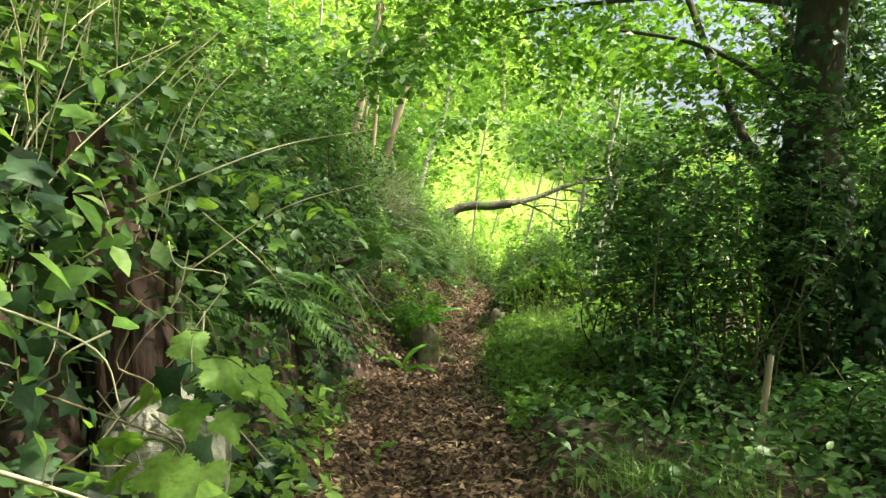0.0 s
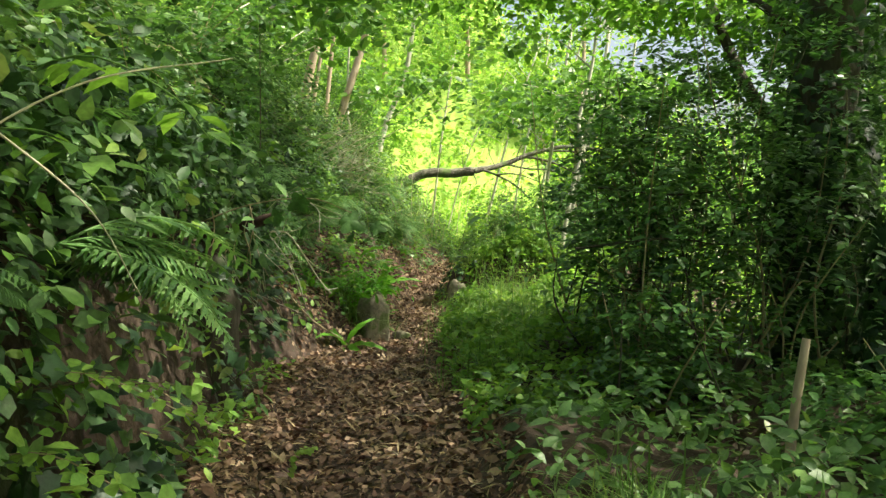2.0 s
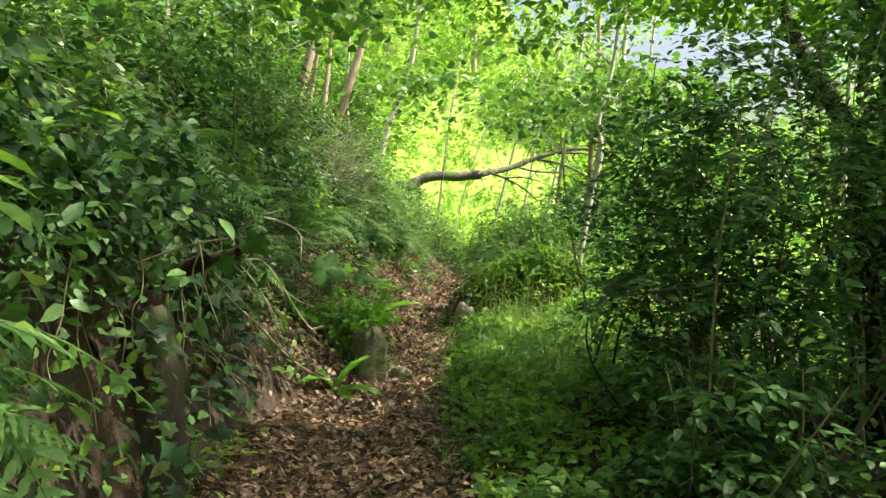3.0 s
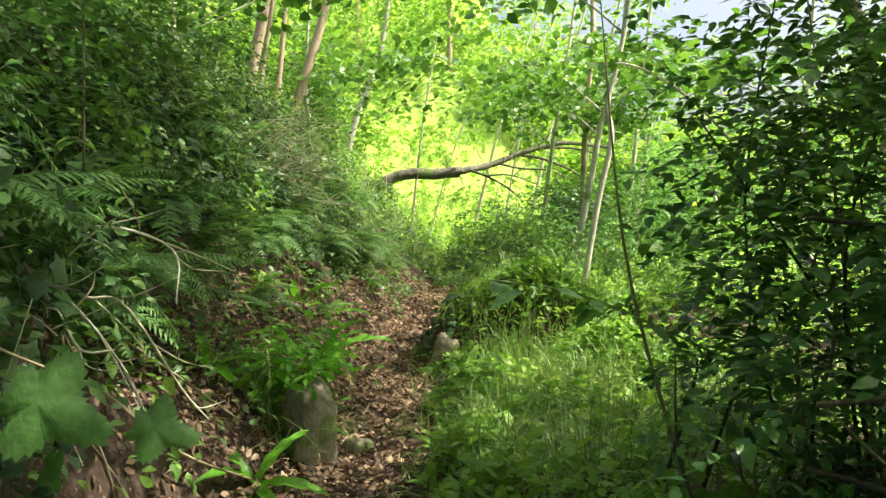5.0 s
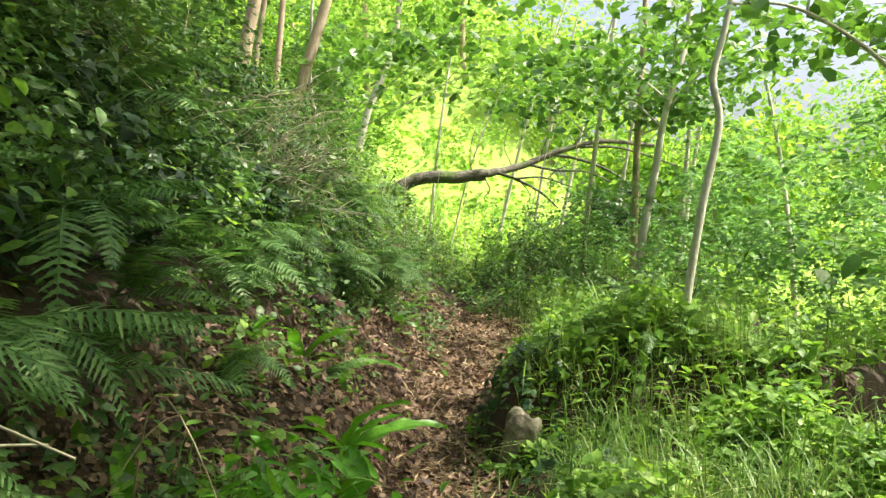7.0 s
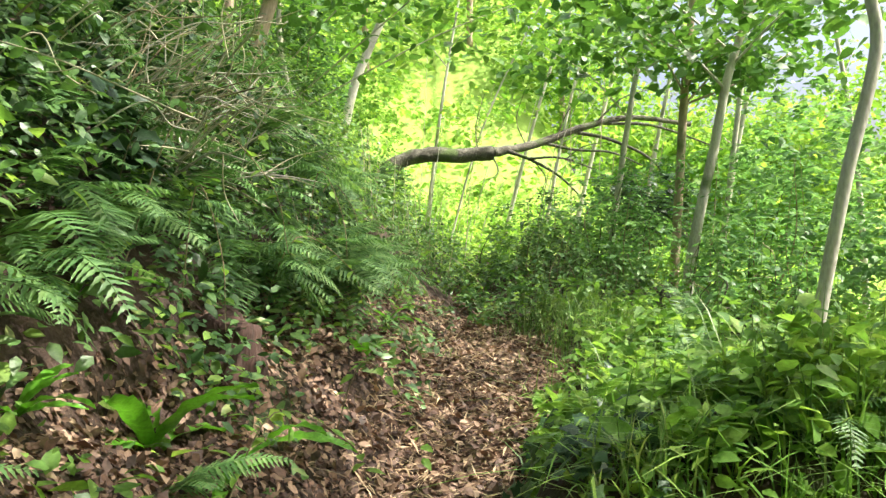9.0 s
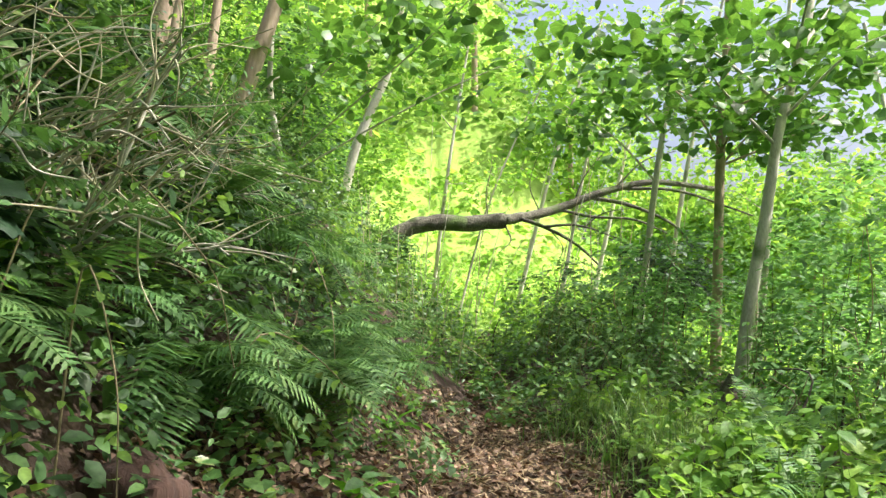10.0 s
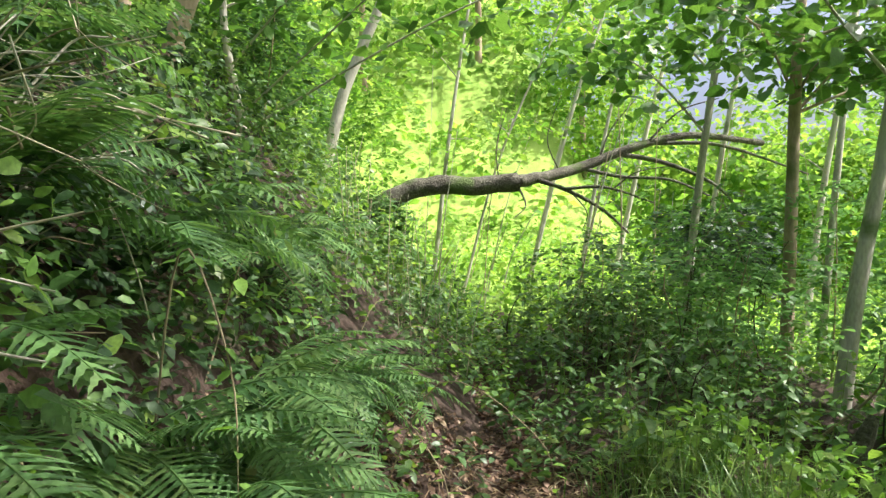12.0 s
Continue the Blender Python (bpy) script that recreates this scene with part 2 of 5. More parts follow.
# leaf shapes, one long along x, lying in the plane of x and y
def fan(outline, centre, sag=0.0):
    V = np.array([centre] + list(outline), float)
    V[1:, 2] -= sag * (V[1:, 0] ** 2 + V[1:, 1] ** 2)
    n = len(outline)
    return V, np.array([(0, 1 + i, 1 + (i + 1) % n) for i in range(n)])


OVATE = (np.array([(0, 0, 0), (0.28, 0.25, 0.05), (0.28, 0, 0), (0.28, -0.25, 0.05), (0.65, 0.21, 0.0), (0.65, 0, -0.04), (0.65, -0.21, 0.0), (1, 0, -0.14)]),
         np.array([(0, 2, 1), (0, 3, 2), (1, 2, 5), (1, 5, 4), (2, 3, 6), (2, 6, 5), (4, 5, 7), (5, 6, 7)]))
SIMPLE = (np.array([(0, 0, 0), (0.42, 0.3, 0.06), (0.42, 0, 0), (0.42, -0.3, 0.06), (1, 0, -0.1)]),
          np.array([(0, 2, 1), (0, 3, 2), (1, 2, 4), (2, 3, 4)]))
BROAD = (OVATE[0] * np.array([1, 1.4, 1]), OVATE[1])
IVY = fan([(0, 0, 0.0), (-0.12, 0.3, 0), (0.2, 0.34, 0), (0.3, 0.55, 0), (0.55, 0.25, 0), (1, 0, 0), (0.55, -0.25, 0), (0.3, -0.55, 0), (0.2, -0.34, 0), (-0.12, -0.3, 0)], (0.3, 0, 0.05), 0.1)

def maple_leaf():
    """A five-lobed toothed leaf, one long along x, folded along its veins."""
    th = np.linspace(-2.75, 2.75, 61)
    r = 0.45 + 0.1 * np.cos(5 * th / 1.25) * (np.abs(th) < 2.4) + 0.16 * np.exp(-(th / 0.3) ** 2) + 0.03 * np.where(np.arange(61) % 2, 1, -1)
    out = [(0.36 + r[i] * math.cos(th[i]), r[i] * math.sin(th[i]), -0.05 + 0.05 * math.cos(5 * th[i] / 1.25)) for i in range(61)] + [(0.04, 0, 0.0)]
    return fan(out, (0.36, 0, 0.03), 0.16)


MAPLE = maple_leaf()


def unit(a):
    return a / (np.linalg.norm(a, axis=-1, keepdims=True) + 1e-9)


def scatter(shape, P, N, size, head=None):
    """Leaves of one shape at P, facing N, each turned at random or pointing along head."""
    V0, F0 = shape
    n = len(P)
    N = unit(N)
    H = rng.normal(size=(n, 3)) if head is None else head
    T = unit(H - N * np.sum(H * N, axis=1, keepdims=True))
    B = np.cross(N, T)
    S = np.broadcast_to(size, (n,))[:, None, None]
    V = P[:, None] + S * (V0[None, :, :1] * T[:, None] + V0[None, :, 1:2] * B[:, None] + V0[None, :, 2:] * N[:, None])
    F = F0[None] + (np.arange(n) * len(V0))[:, None, None]
    return V.reshape(-1, 3), F.reshape(-1, 3)


def facing(n, up=1.0, spread=0.6):
    return unit(np.array([0, 0, up]) + spread * rng.normal(size=(n, 3)))


def sizes(n, mean, var=0.3):
    return np.clip(rng.normal(mean, mean * var, n), mean * 0.4, mean * 1.8)


def clumped(n, centre, radii, clumps, tight=0.28, shell=0.5):
    """n points in a ragged crown made of many small clumps."""
    c = unit(rng.normal(size=(clumps, 3))) * (shell + (1 - shell) * rng.random((clumps, 1))) ** 0.8
    k = rng.integers(0, clumps, n)
    p = c[k] + rng.normal(size=(n, 3)) * tight * (0.5 + rng.random((clumps, 1)))[k]
    return np.asarray(centre) + p * np.asarray(radii)


# ---- lie of the land ----
def ss(v):
    v = np.clip(v, 0, 1)
    return v * v * (3 - 2 * v)


def path_z(y):
    return np.interp(y, [-400, -10, 0, 5, 7.2, 10.3, 11, 12.4, 13.4, 14.8, 16, 18.6, 22, 26, 34, 60, 400],
                     [0, 0, 0.1, 0.19, 0.21, 0.14, 0.2, 0.31, 0.44, 0.58, 0.6, 0.56, 0.65, 0.8, 1.4, 1.6, 1.6])


def edge_left(y):
    return np.interp(y, [-10, 0, 4, 8, 9, 10, 11, 12, 13, 14, 15, 16, 17, 18, 20, 26], [-1.08, -1.06, -1.03, -0.95, -0.75, -0.35, -0.12, 0.02, 0.2, 0.34, 0.44, 0.52, 0.68, 0.85, 1.1, 1.35])


def edge_right(y):
    return np.interp(y, [-10, 0, 6, 8, 11, 12, 12.4, 12.9, 13.5, 15, 16, 17, 18.5, 20, 26], [0.5, 0.5, 0.53, 0.48, 0.7, 0.74, 0.62, 0.66, 0.9, 1.3, 1.75, 1.75, 1.62, 1.6, 1.75])


def ripple(x, y):
    return (0.03 * np.sin(2.1 * x + 1.3 * y) + 0.025 * np.sin(3.7 * x - 2.9 * y + 1) + 0.015 * np.sin(7.3 * y + 4.1 * x)
            + 0.012 * np.sin(11.0 * x - 6.0 * y + 2))


def land(x, y):
    x, y = np.asarray(x, float), np.asarray(y, float)
    z = path_z(y)
    d = np.maximum(edge_left(y) - x, 0)
    cut = 1.35 * ss(d / 0.45) + 0.8 * np.maximum(d - 0.3, 0)
    slope = 0.2 * ss(d / 0.35) * (1 - ss(y - 12)) + 0.62 * d + 0.65 * np.maximum(d - 0.95, 0)
    w = ss((y - 7.6) / 2.0)
    h = cut * (1 - w) + slope * w
    top = np.minimum(h, 3.4) + 0.25 * np.minimum(np.maximum(d - 3.3, 0), 16)
    fade = 1 - 0.75 * ss((y - 25) / 9)
    e = np.maximum(x - edge_right(y), 0)
    right = (0.14 + 0.4 * ss((y - 12.2) / 0.35) * (1 - ss((y - 12.9) / 1.1))) * ss(e / 0.24) - 0.3 * np.clip(e - 2.6, 0, 12) * fade
    mound = 0.08 * np.exp(-((x - 1.95) / 0.65) ** 2 - ((y - 13.1) / 1.1) ** 2)
    rut = -0.05 * np.exp(-((x - 0.5 * (edge_left(y) + edge_right(y))) / 0.35) ** 2)
    hill = (18 * ss((y - 33) / 26) + 0.02 * np.maximum(y - 60, 0)) * (1 - 0.95 * ss((x - 5.0) / 5) * (1 - ss((x - 50) / 20)))
    return z + hill + top * fade + right + mound + rut + ripple(x, y) * np.where((d + e) > 0, 1.6, 0.6)


def normal_at(x, y, e=0.03):
    gx = (land(x + e, y) - land(x - e, y)) / (2 * e)
    gy = (land(x, y + e) - land(x, y - e)) / (2 * e)
    return unit(np.stack([-gx, -gy, np.ones_like(gx)], axis=-1))


def on_land(x, y, lift=0.0):
    return np.stack([x, y, land(x, y) + lift], axis=-1)


xs = np.concatenate([[-400, -150, -60, -30, -18], np.arange(-12, -4, 0.5), np.arange(-4, 4, 0.07), np.arange(4, 14, 0.2), np.arange(14, 26, 0.5), [30, 40, 60, 150, 400]])
ys = np.concatenate([[-400, -150, -60, -25, -12, -8], np.arange(-5, 0, 0.4), np.arange(0, 22, 0.08), np.arange(22, 34, 0.4), np.arange(34, 62, 1.0), [70, 80, 150, 400]])
GX, GY = np.meshgrid(xs, ys)
GV = np.stack([GX.ravel(), GY.ravel(), land(GX, GY).ravel()], axis=1)
nx, ny = len(xs), len(ys)
i0 = (np.arange(ny - 1)[:, None] * nx + np.arange(nx - 1)[None]).ravel()
GF = np.stack([i0, i0 + 1, i0 + nx + 1, i0 + nx], axis=1)
ground = tagged(mesh_part("ground", GV, GF, M_SOIL, smooth=True), "brown earth path and bank strewn with dead leaves", "ground", kind="structure")
ground.data.materials.append(M_MEADOW)
fx, fy = GV[GF][:, :, 0].mean(1), GV[GF][:, :, 1].mean(1)
ground.data.polygons.foreach_set("material_index", ((fy > 26 + 0.8 * np.sin(1.7 * fx) + 0.5 * np.sin(3.9 * fx)) | (fx > 9 + 1.2 * np.sin(0.8 * fy) + 0.6 * np.sin(2.3 * fy))).astype(np.int32))


# ---- trees ----
def tree(name, label, stem, r0, r1, mat, limbs=(), crown=None, leaf=None, shape=OVATE, size=0.09, group="", sides=9):
    """A trunk along stem, limbs as (points, r0, r1, leaf points), and a crown: points of leaves."""
    t = thing(name, label, "tree", group)
    V, F = tube(stem, r0, r1, sides, rough=0.05)
    mesh_part("trunk", V, F, mat, t, smooth=True)
    for pts, a, b, *own in limbs:
        V, F = tube(pts, a, b, 6, rough=0.04)
        limb = mesh_part("limb", V, F, mat, t, smooth=True)
        for P in own:
            V, F = scatter(shape, P, facing(len(P), 1.0, 0.55), sizes(len(P), size))
            mesh_part("foliage", V, F, leaf, limb, "broad green leaves")
    if crown is not None:
        V, F = scatter(shape, crown, facing(len(crown), 1.0, 0.55), sizes(len(crown), size))
        mesh_part("crown", V, F, leaf, t, "broad green leaves")
    return t


def spray(a, b, n, width, drop=0.25):
    """Leaves in a flat hanging spray along a limb from a to b."""
    a, b = np.asarray(a, float), np.asarray(b, float)
    u = rng.random((n, 1)) ** 0.8
    p = a + (b - a) * u + rng.normal(size=(n, 3)) * np.array([width, width, width * 0.3])
    p[:, 2] -= drop * u[:, 0] ** 2
    return p


def limb_crown(stem, ends, n, width, r=0.02):
    """Limbs that leave the stem at their own heights and end in leafy sprays."""
    C = smooth_line(stem, 40)
    limbs = []
    for e in ends:
        e = np.asarray(e, float)
        reach = np.linalg.norm(C[:, :2] - e[:2], axis=1)
        s = C[int(np.argmin(np.abs(C[:, 2] - (e[2] - 0.55 * reach))))]
        m = (s + e) / 2 + rng.normal(size=3) * 0.12 + np.array([0, 0, 0.12])
        limbs.append(([s, m, e], r, 0.004, spray(s + (m - s) * 0.5, e + (e - m) * 0.3, n, width)))
    return limbs


# the ivy-clad tree beside the path
ivy_stem = [(3.55, 7.5, -0.1), (3.5, 7.45, 1.2), (3.45, 7.4, 2.4), (3.62, 7.4, 4.2), (3.8, 7.3, 7.0), (3.7, 7.2, 10.0)]
limbs = [([(3.4, 7.6, 2.0), (3.12, 8.0, 2.65), (2.98, 8.35, 3.3), (2.8, 8.9, 4.4), (2.5, 9.3, 5.6)], 0.07, 0.03),
         ([(3.45, 7.4, 2.7), (3.1, 7.7, 3.3), (2.6, 8.2, 3.75), (1.9, 8.6, 4.0)], 0.05, 0.015),
         ([(3.6, 7.4, 4.2), (2.6, 7.0, 5.4), (1.2, 6.4, 6.2)], 0.09, 0.03),
         ([(3.7, 7.3, 5.6), (4.8, 8.4, 7.0), (5.6, 9.8, 8.0)], 0.09, 0.03),
         ([(3.6, 7.4, 4.8), (4.4, 6.0, 5.8), (4.6, 4.0, 6.6)], 0.09, 0.03),
         ([(3.6, 7.4, 3.9), (2.9, 9.0, 4.5), (1.6, 10.2, 4.75), (0.3, 10.8, 4.7)], 0.05, 0.012)]
# clumps above 6 m and at x 4.7 are unseen, added for shade
crown = np.vstack([clumped(10000, (2.4, 4.6, 6.6), (4.0, 3.9, 1.7), 110, 0.15), spray((2.9, 8.4, 3.5), (1.2, 9.6, 4.2), 900, 0.45),
                   spray((3.1, 8.1, 3.0), (2.3, 8.8, 3.9), 600, 0.4), clumped(1900, (1.6, 8.3, 6.2), (1.4, 1.1, 0.6), 32, 0.2), clumped(1100, (1.8, 9.9, 6.3), (1.3, 0.9, 0.5), 24, 0.2), spray((3.4, 8.0, 3.3), (3.9, 9.5, 3.9), 800, 0.5),
                   clumped(2700, (1.7, 10.1, 4.8), (2.6, 0.9, 0.55), 60, 0.2), clumped(900, (1.6, 11.6, 4.25), (1.9, 0.8, 0.45), 30, 0.2),
                   clumped(2000, (2.2, 6.3, 6.4), (1.5, 1.1, 0.5), 40, 0.2), clumped(1500, (2.2, 3.7, 6.6), (1.5, 1.2, 0.5), 40, 0.2), clumped(2200, (4.7, 6.6, 4.8), (1.2, 1.3, 0.8), 45, 0.2)])
tree("ivy_clad_tree", "dark ivy-clad tree trunk beside the path", ivy_stem, 0.3, 0.18, M_BARK, limbs, crown, M_CANOPY, SIMPLE, 0.11)
tree("leaning_ivy_tree", "slim dark leaning trunk wrapped in ivy", [(3.35, 6.3, -0.1), (3.3, 6.2, 0.8), (3.45, 6.1, 1.6), (3.85, 6.1, 2.6), (4.3, 6.2, 4.0)], 0.12, 0.07, M_BARK)


def ivy_coat(stem, r, n, size=0.08):
    C = smooth_line(stem, 200)
    C = C[C[:, 2] < 6]
    low = np.flatnonzero(C[:, 2] < 2.3)
    k = np.where(rng.random(n) < 0.6, rng.choice(low, n), rng.integers(0, len(C), n))
    th = rng.random(n) * 2 * np.pi
    out = np.stack([np.cos(th), np.sin(th), 0.25 * np.ones(n)], axis=1)
    P = C[k] + out * (r + 0.16 * rng.random((n, 1)) ** 1.5) + rng.normal(size=(n, 3)) * 0.03
    return scatter(IVY, P, out + 0.45 * rng.normal(size=(n, 3)), sizes(n, size), np.tile([0, 0, -1.0], (n, 1)) + 0.5 * rng.normal(size=(n, 3)))


V, F = join([ivy_coat(ivy_stem, 0.29, 4800), ivy_coat([(3.35, 6.3, 0), (3.3, 6.2, 0.8), (3.45, 6.1, 1.6), (3.85, 6.1, 2.6), (4.3, 6.2, 4.0)], 0.12, 1800, 0.07)])
tagged(mesh_part("ivy", V, F, M_IVY), "dark glossy ivy clinging to the tree trunks", "ivy", kind="stuff")

# tall trees added out of view so that their crowns shade the start of the walk
for x, y, h in ((6.2, 2.0, 9.5), (6.6, 5.4, 9.5), (-5.0, 1.0, 9.0), (2.5, -2.2, 9.0)):
    z0 = float(land(x, y))
    tree("woodland_tree", "tall woodland tree with a broad crown, added for its shade", [(x, y, z0 - 0.2), (x + 0.1, y, z0 + 3), (x, y + 0.2, z0 + h)], 0.2, 0.07, M_BARK,
         [([(x, y, z0 + 3.5), (x - 1.2, y + 0.5, z0 + 5.5), (x - 2.2, y + 0.8, z0 + 6.6)], 0.08, 0.03), ([(x, y, z0 + 4), (x + 1.2, y - 0.8, z0 + 6)], 0.08, 0.03)],
         clumped(3400 if x > 6 else 5000, (x - 0.4, y, z0 + h * 0.78), (3.0, 3.0, 1.8), 90, 0.16), M_CANOPY, SIMPLE, 0.17, "tall trees by the start")

# tall trees added on the slope; their high crowns, above the view, shade the bank
for x, y, cx, cy, cz, w in ((8.0, 12.3, 3.6, 11.6, 8.8, 2.6), (9.2, 18.0, 3.9, 16.4, 9.4, 2.7)):
    z0 = float(land(x, y))
    tree("woodland_tree", "tall woodland tree with a broad crown, added for its shade", [(x, y, z0 - 0.2), (x - 0.3, y, 3.0), (x - 1.2, y, 6.5), (cx + 1, cy, cz)], 0.24, 0.08, M_BARK,
         [([(x - 1.0, y, 6.0), (cx + 0.5, cy + 0.8, cz - 0.8), (cx - 1.0, cy + 1.0, cz)], 0.09, 0.03)],
         clumped(3100 if y < 15 else 2300, (cx, cy, cz), (w, w * 1.1, 1.1), 60, 0.14), M_CANOPY, SIMPLE, 0.17, "tall trees on the slope")

# saplings along the path's far side
G = "saplings beyond the mound"
stem = [(2.76, 14.6, 0.3), (2.83, 14.6, 1.1), (2.97, 14.6, 2.0), (3.13, 14.6, 2.8), (3.08, 14.63, 3.25), (3.22, 14.66, 3.8), (3.36, 14.7, 4.6), (3.5, 14.8, 6.5)]
tree("sapling", "slender grey-barked sapling with a kinked trunk", stem, 0.044, 0.026, M_GREY,
     limb_crown(stem, [(2.2, 15.6, 5.0), (4.3, 15.6, 5.5), (3.2, 13.4, 5.4), (4.6, 16.0, 5.8), (2.7, 14.9, 6.3)], 120, 0.42), None, M_HAZEL, BROAD, 0.14, G)
stem = [(3.85, 19.5, 0.3), (4.0, 19.5, 1.6), (4.2, 19.5, 2.7), (4.35, 19.5, 3.6), (4.75, 19.6, 5.0), (5.0, 19.8, 7.5)]
tree("sapling", "pale leaning sapling trunk beside the path", stem, 0.075, 0.04, M_GREY,
     limb_crown(stem, [(3.0, 18.6, 4.3), (2.6, 20.2, 4.9), (5.6, 18.6, 4.5), (5.4, 20.6, 5.2), (4.0, 17.6, 5.0)], 190, 0.45), None, M_HAZEL, BROAD, 0.17, G)
stem = [(4.5, 21.6, 0.2), (4.55, 21.6, 2.2), (4.62, 21.65, 4.0), (4.75, 21.7, 6.0), (4.7, 21.8, 8.0)]
tree("sapling", "straight grey-brown sapling trunk", stem, 0.075, 0.045, M_TAN,
     limb_crown(stem, [(3.2, 20.8, 4.6), (3.3, 22.4, 5.2), (6.0, 21.2, 5.0), (5.2, 23.0, 5.8), (5.7, 22.2, 4.3), (6.6, 21.9, 4.6), (5.2, 20.6, 4.3)], 190, 0.5), None, M_HAZEL, BROAD, 0.17, G)
stem = [(3.85, 23.0, 0.3), (4.0, 23.0, 2.0), (4.2, 23.05, 3.6), (4.5, 23.1, 5.5), (4.8, 23.2, 7.5)]
tree("sapling", "thin grey sapling trunk near the fallen log", stem, 0.06, 0.035, M_GREY,
     limb_crown(stem, [(2.6, 22.4, 4.5), (3.4, 24.0, 5.0), (5.4, 22.8, 4.9)], 190, 0.5), None, M_HAZEL, BROAD, 0.17, G)
for x, y, lean, r in ((1.0, 28.4, 0.3, 0.05), (1.45, 27.6, 0.85, 0.03), (2.9, 29.0, 0.7, 0.055), (3.7, 28.0, 0.5, 0.045), 
                      (4.6, 29.0, 0.6, 0.06), (5.6, 27.0, 0.4, 0.06), (7.0, 26.0, 0.3, 0.07), (6.2, 24.0, 0.2, 0.06), (8.2, 22.5, -0.3, 0.06)):
    z0 = float(land(x, y))
    h = rng.uniform(5.5, 8.0)
    top = (x + lean * h * 0.42, y + rng.uniform(-0.4, 0.4), z0 + h)
    mid = (x + lean * h * 0.17 + rng.uniform(-0.08, 0.08), y, z0 + h * 0.5)
    stem = [(x, y, z0 - 0.1), mid, top]
    ends = [(mid[0] + rng.uniform(-1.3, 1.3), y + rng.uniform(-1, 1), z0 + h * rng.uniform(0.45, 1.0)) for _ in range(4)]
    tree("sapling", "thin upright sapling in the sunlit clearing", stem, r, r * 0.5, M_GREY, limb_crown(stem, ends, 120, 0.4, 0.014), None, M_FAR, SIMPLE, 0.13, "thin saplings in the clearing", 6)

# trees on top of the bank
G = "trees on the bank"
tree("bank_tree", "leaning grey trunk rising from the bank", [(-0.95, 26.3, 2.6), (-0.6, 26.3, 4.35), (-0.25, 26.3, 5.3), (0.1, 26.3, 6.3), (0.4, 26.3, 8.5)], 0.105, 0.07, M_GREY, (),
     clumped(2600, (0.2, 26.6, 8.2), (2.2, 2.0, 1.8), 30), M_CANOPY, SIMPLE, 0.13, G)
for x, lean, r, y in ((-2.15, 0.30, 0.12, 19.4), (-1.75, 0.12, 0.06, 19.7), (-1.5, 0.42, 0.11, 20.2), (-1.95, 0.2, 0.05, 19.1)):
    z0 = float(land(x, y))
    tree("bank_tree", "pale tan trunk of a many-stemmed bank tree", [(x - 0.1, y, z0 - 0.2), (x, y, z0 + 0.6), (x + lean * 1.4, y, z0 + 2.6), (x + lean * 3, y, z0 + 5.5)], r, r * 0.6, M_TAN, (),
         clumped(1800, (x + lean * 3, y, z0 + 5.6), (1.8, 1.8, 1.5), 24), M_CANOPY, SIMPLE, 0.11, G)

# overhanging hazel boughs that roof the way
for sx, sy, sz, ends in ((-2.6, 11.5, 4.2, [(-0.6, 11.0, 4.7), (0.6, 12.2, 5.2), (-0.8, 13.2, 5.2), (1.4, 10.4, 5.8)]), (-2.4, 15.0, 4.6, [(-0.4, 14.6, 5.2), (0.9, 15.8, 5.9), (-0.6, 16.8, 5.6)]),
                         (5.8, 12.4, 3.6, [(5.0, 13.2, 4.8), (4.4, 14.0, 5.6)]), (6.2, 15.5, 3.6, [(5.0, 15.4, 4.2), (4.4, 17.0, 4.6)]),
                         (-1.4, 21.5, 5.2, [(0.2, 20.2, 5.0), (2.8, 20.0, 4.9), (1.6, 19.2, 5.4), (0.4, 22.4, 5.6)])):
    z0 = float(land(sx, sy))
    stem = [(sx + 0.2, sy, z0 - 0.1), (sx, sy, (z0 + sz) / 2), (sx, sy, sz), (sx + 0.1, sy, sz + 2)]
    tree("hazel", "slender hazel with broad leaves arching over the path", stem, 0.05, 0.02, M_GREY, limb_crown(stem, ends, 45 if sx == 5.8 else 230, 0.5, 0.014), None, M_HAZEL, BROAD, 0.165, "hazels arching over the path", 7)

stem = [(4.7, 12.0, -0.1), (4.5, 12.2, 1.3), (3.85, 12.5, 2.45), (3.3, 12.5, 3.0), (2.75, 12.5, 3.3), (2.3, 12.5, 3.32)]
tree("hazel", "arching dark hazel bough reaching towards the path", stem, 0.026, 0.008, M_GREY,
     limb_crown(stem, [(3.6, 12.9, 1.9), (4.6, 13.2, 2.2), (4.9, 12.4, 2.8), (4.2, 11.6, 2.0), (3.2, 12.6, 3.5)], 50, 0.35, 0.012), None, M_HAZEL, BROAD, 0.15, "hazels arching over the path", 7)

# the fallen log across the way
log = thing("fallen_log", "grey mossy fallen log propped across above the path", "log")
V, F = tube([(-0.7, 25.4, 1.3), (-0.4, 25.4, 2.0), (-0.05, 25.4, 2.5), (0.4, 25.4, 2.86), (0.95, 25.4, 3.0), (1.6, 25.4, 3.0), (2.2, 25.42, 3.08)], 0.165, 0.14, 16, 90, 0.12)
mesh_part("trunk", V, F, M_LOG, log, smooth=True)
V, F = tube([(2.05, 25.42, 3.08), (2.4, 25.5, 3.12), (3.16, 25.9, 3.32), (4.2, 26.0, 3.72), (5.2, 26.2, 3.95), (6.6, 26.6, 3.9)], 0.105, 0.05, 12, 80, 0.14)
mesh_part("upper_trunk", V, F, M_LOG, log, "mossy thinner upper trunk", smooth=True)
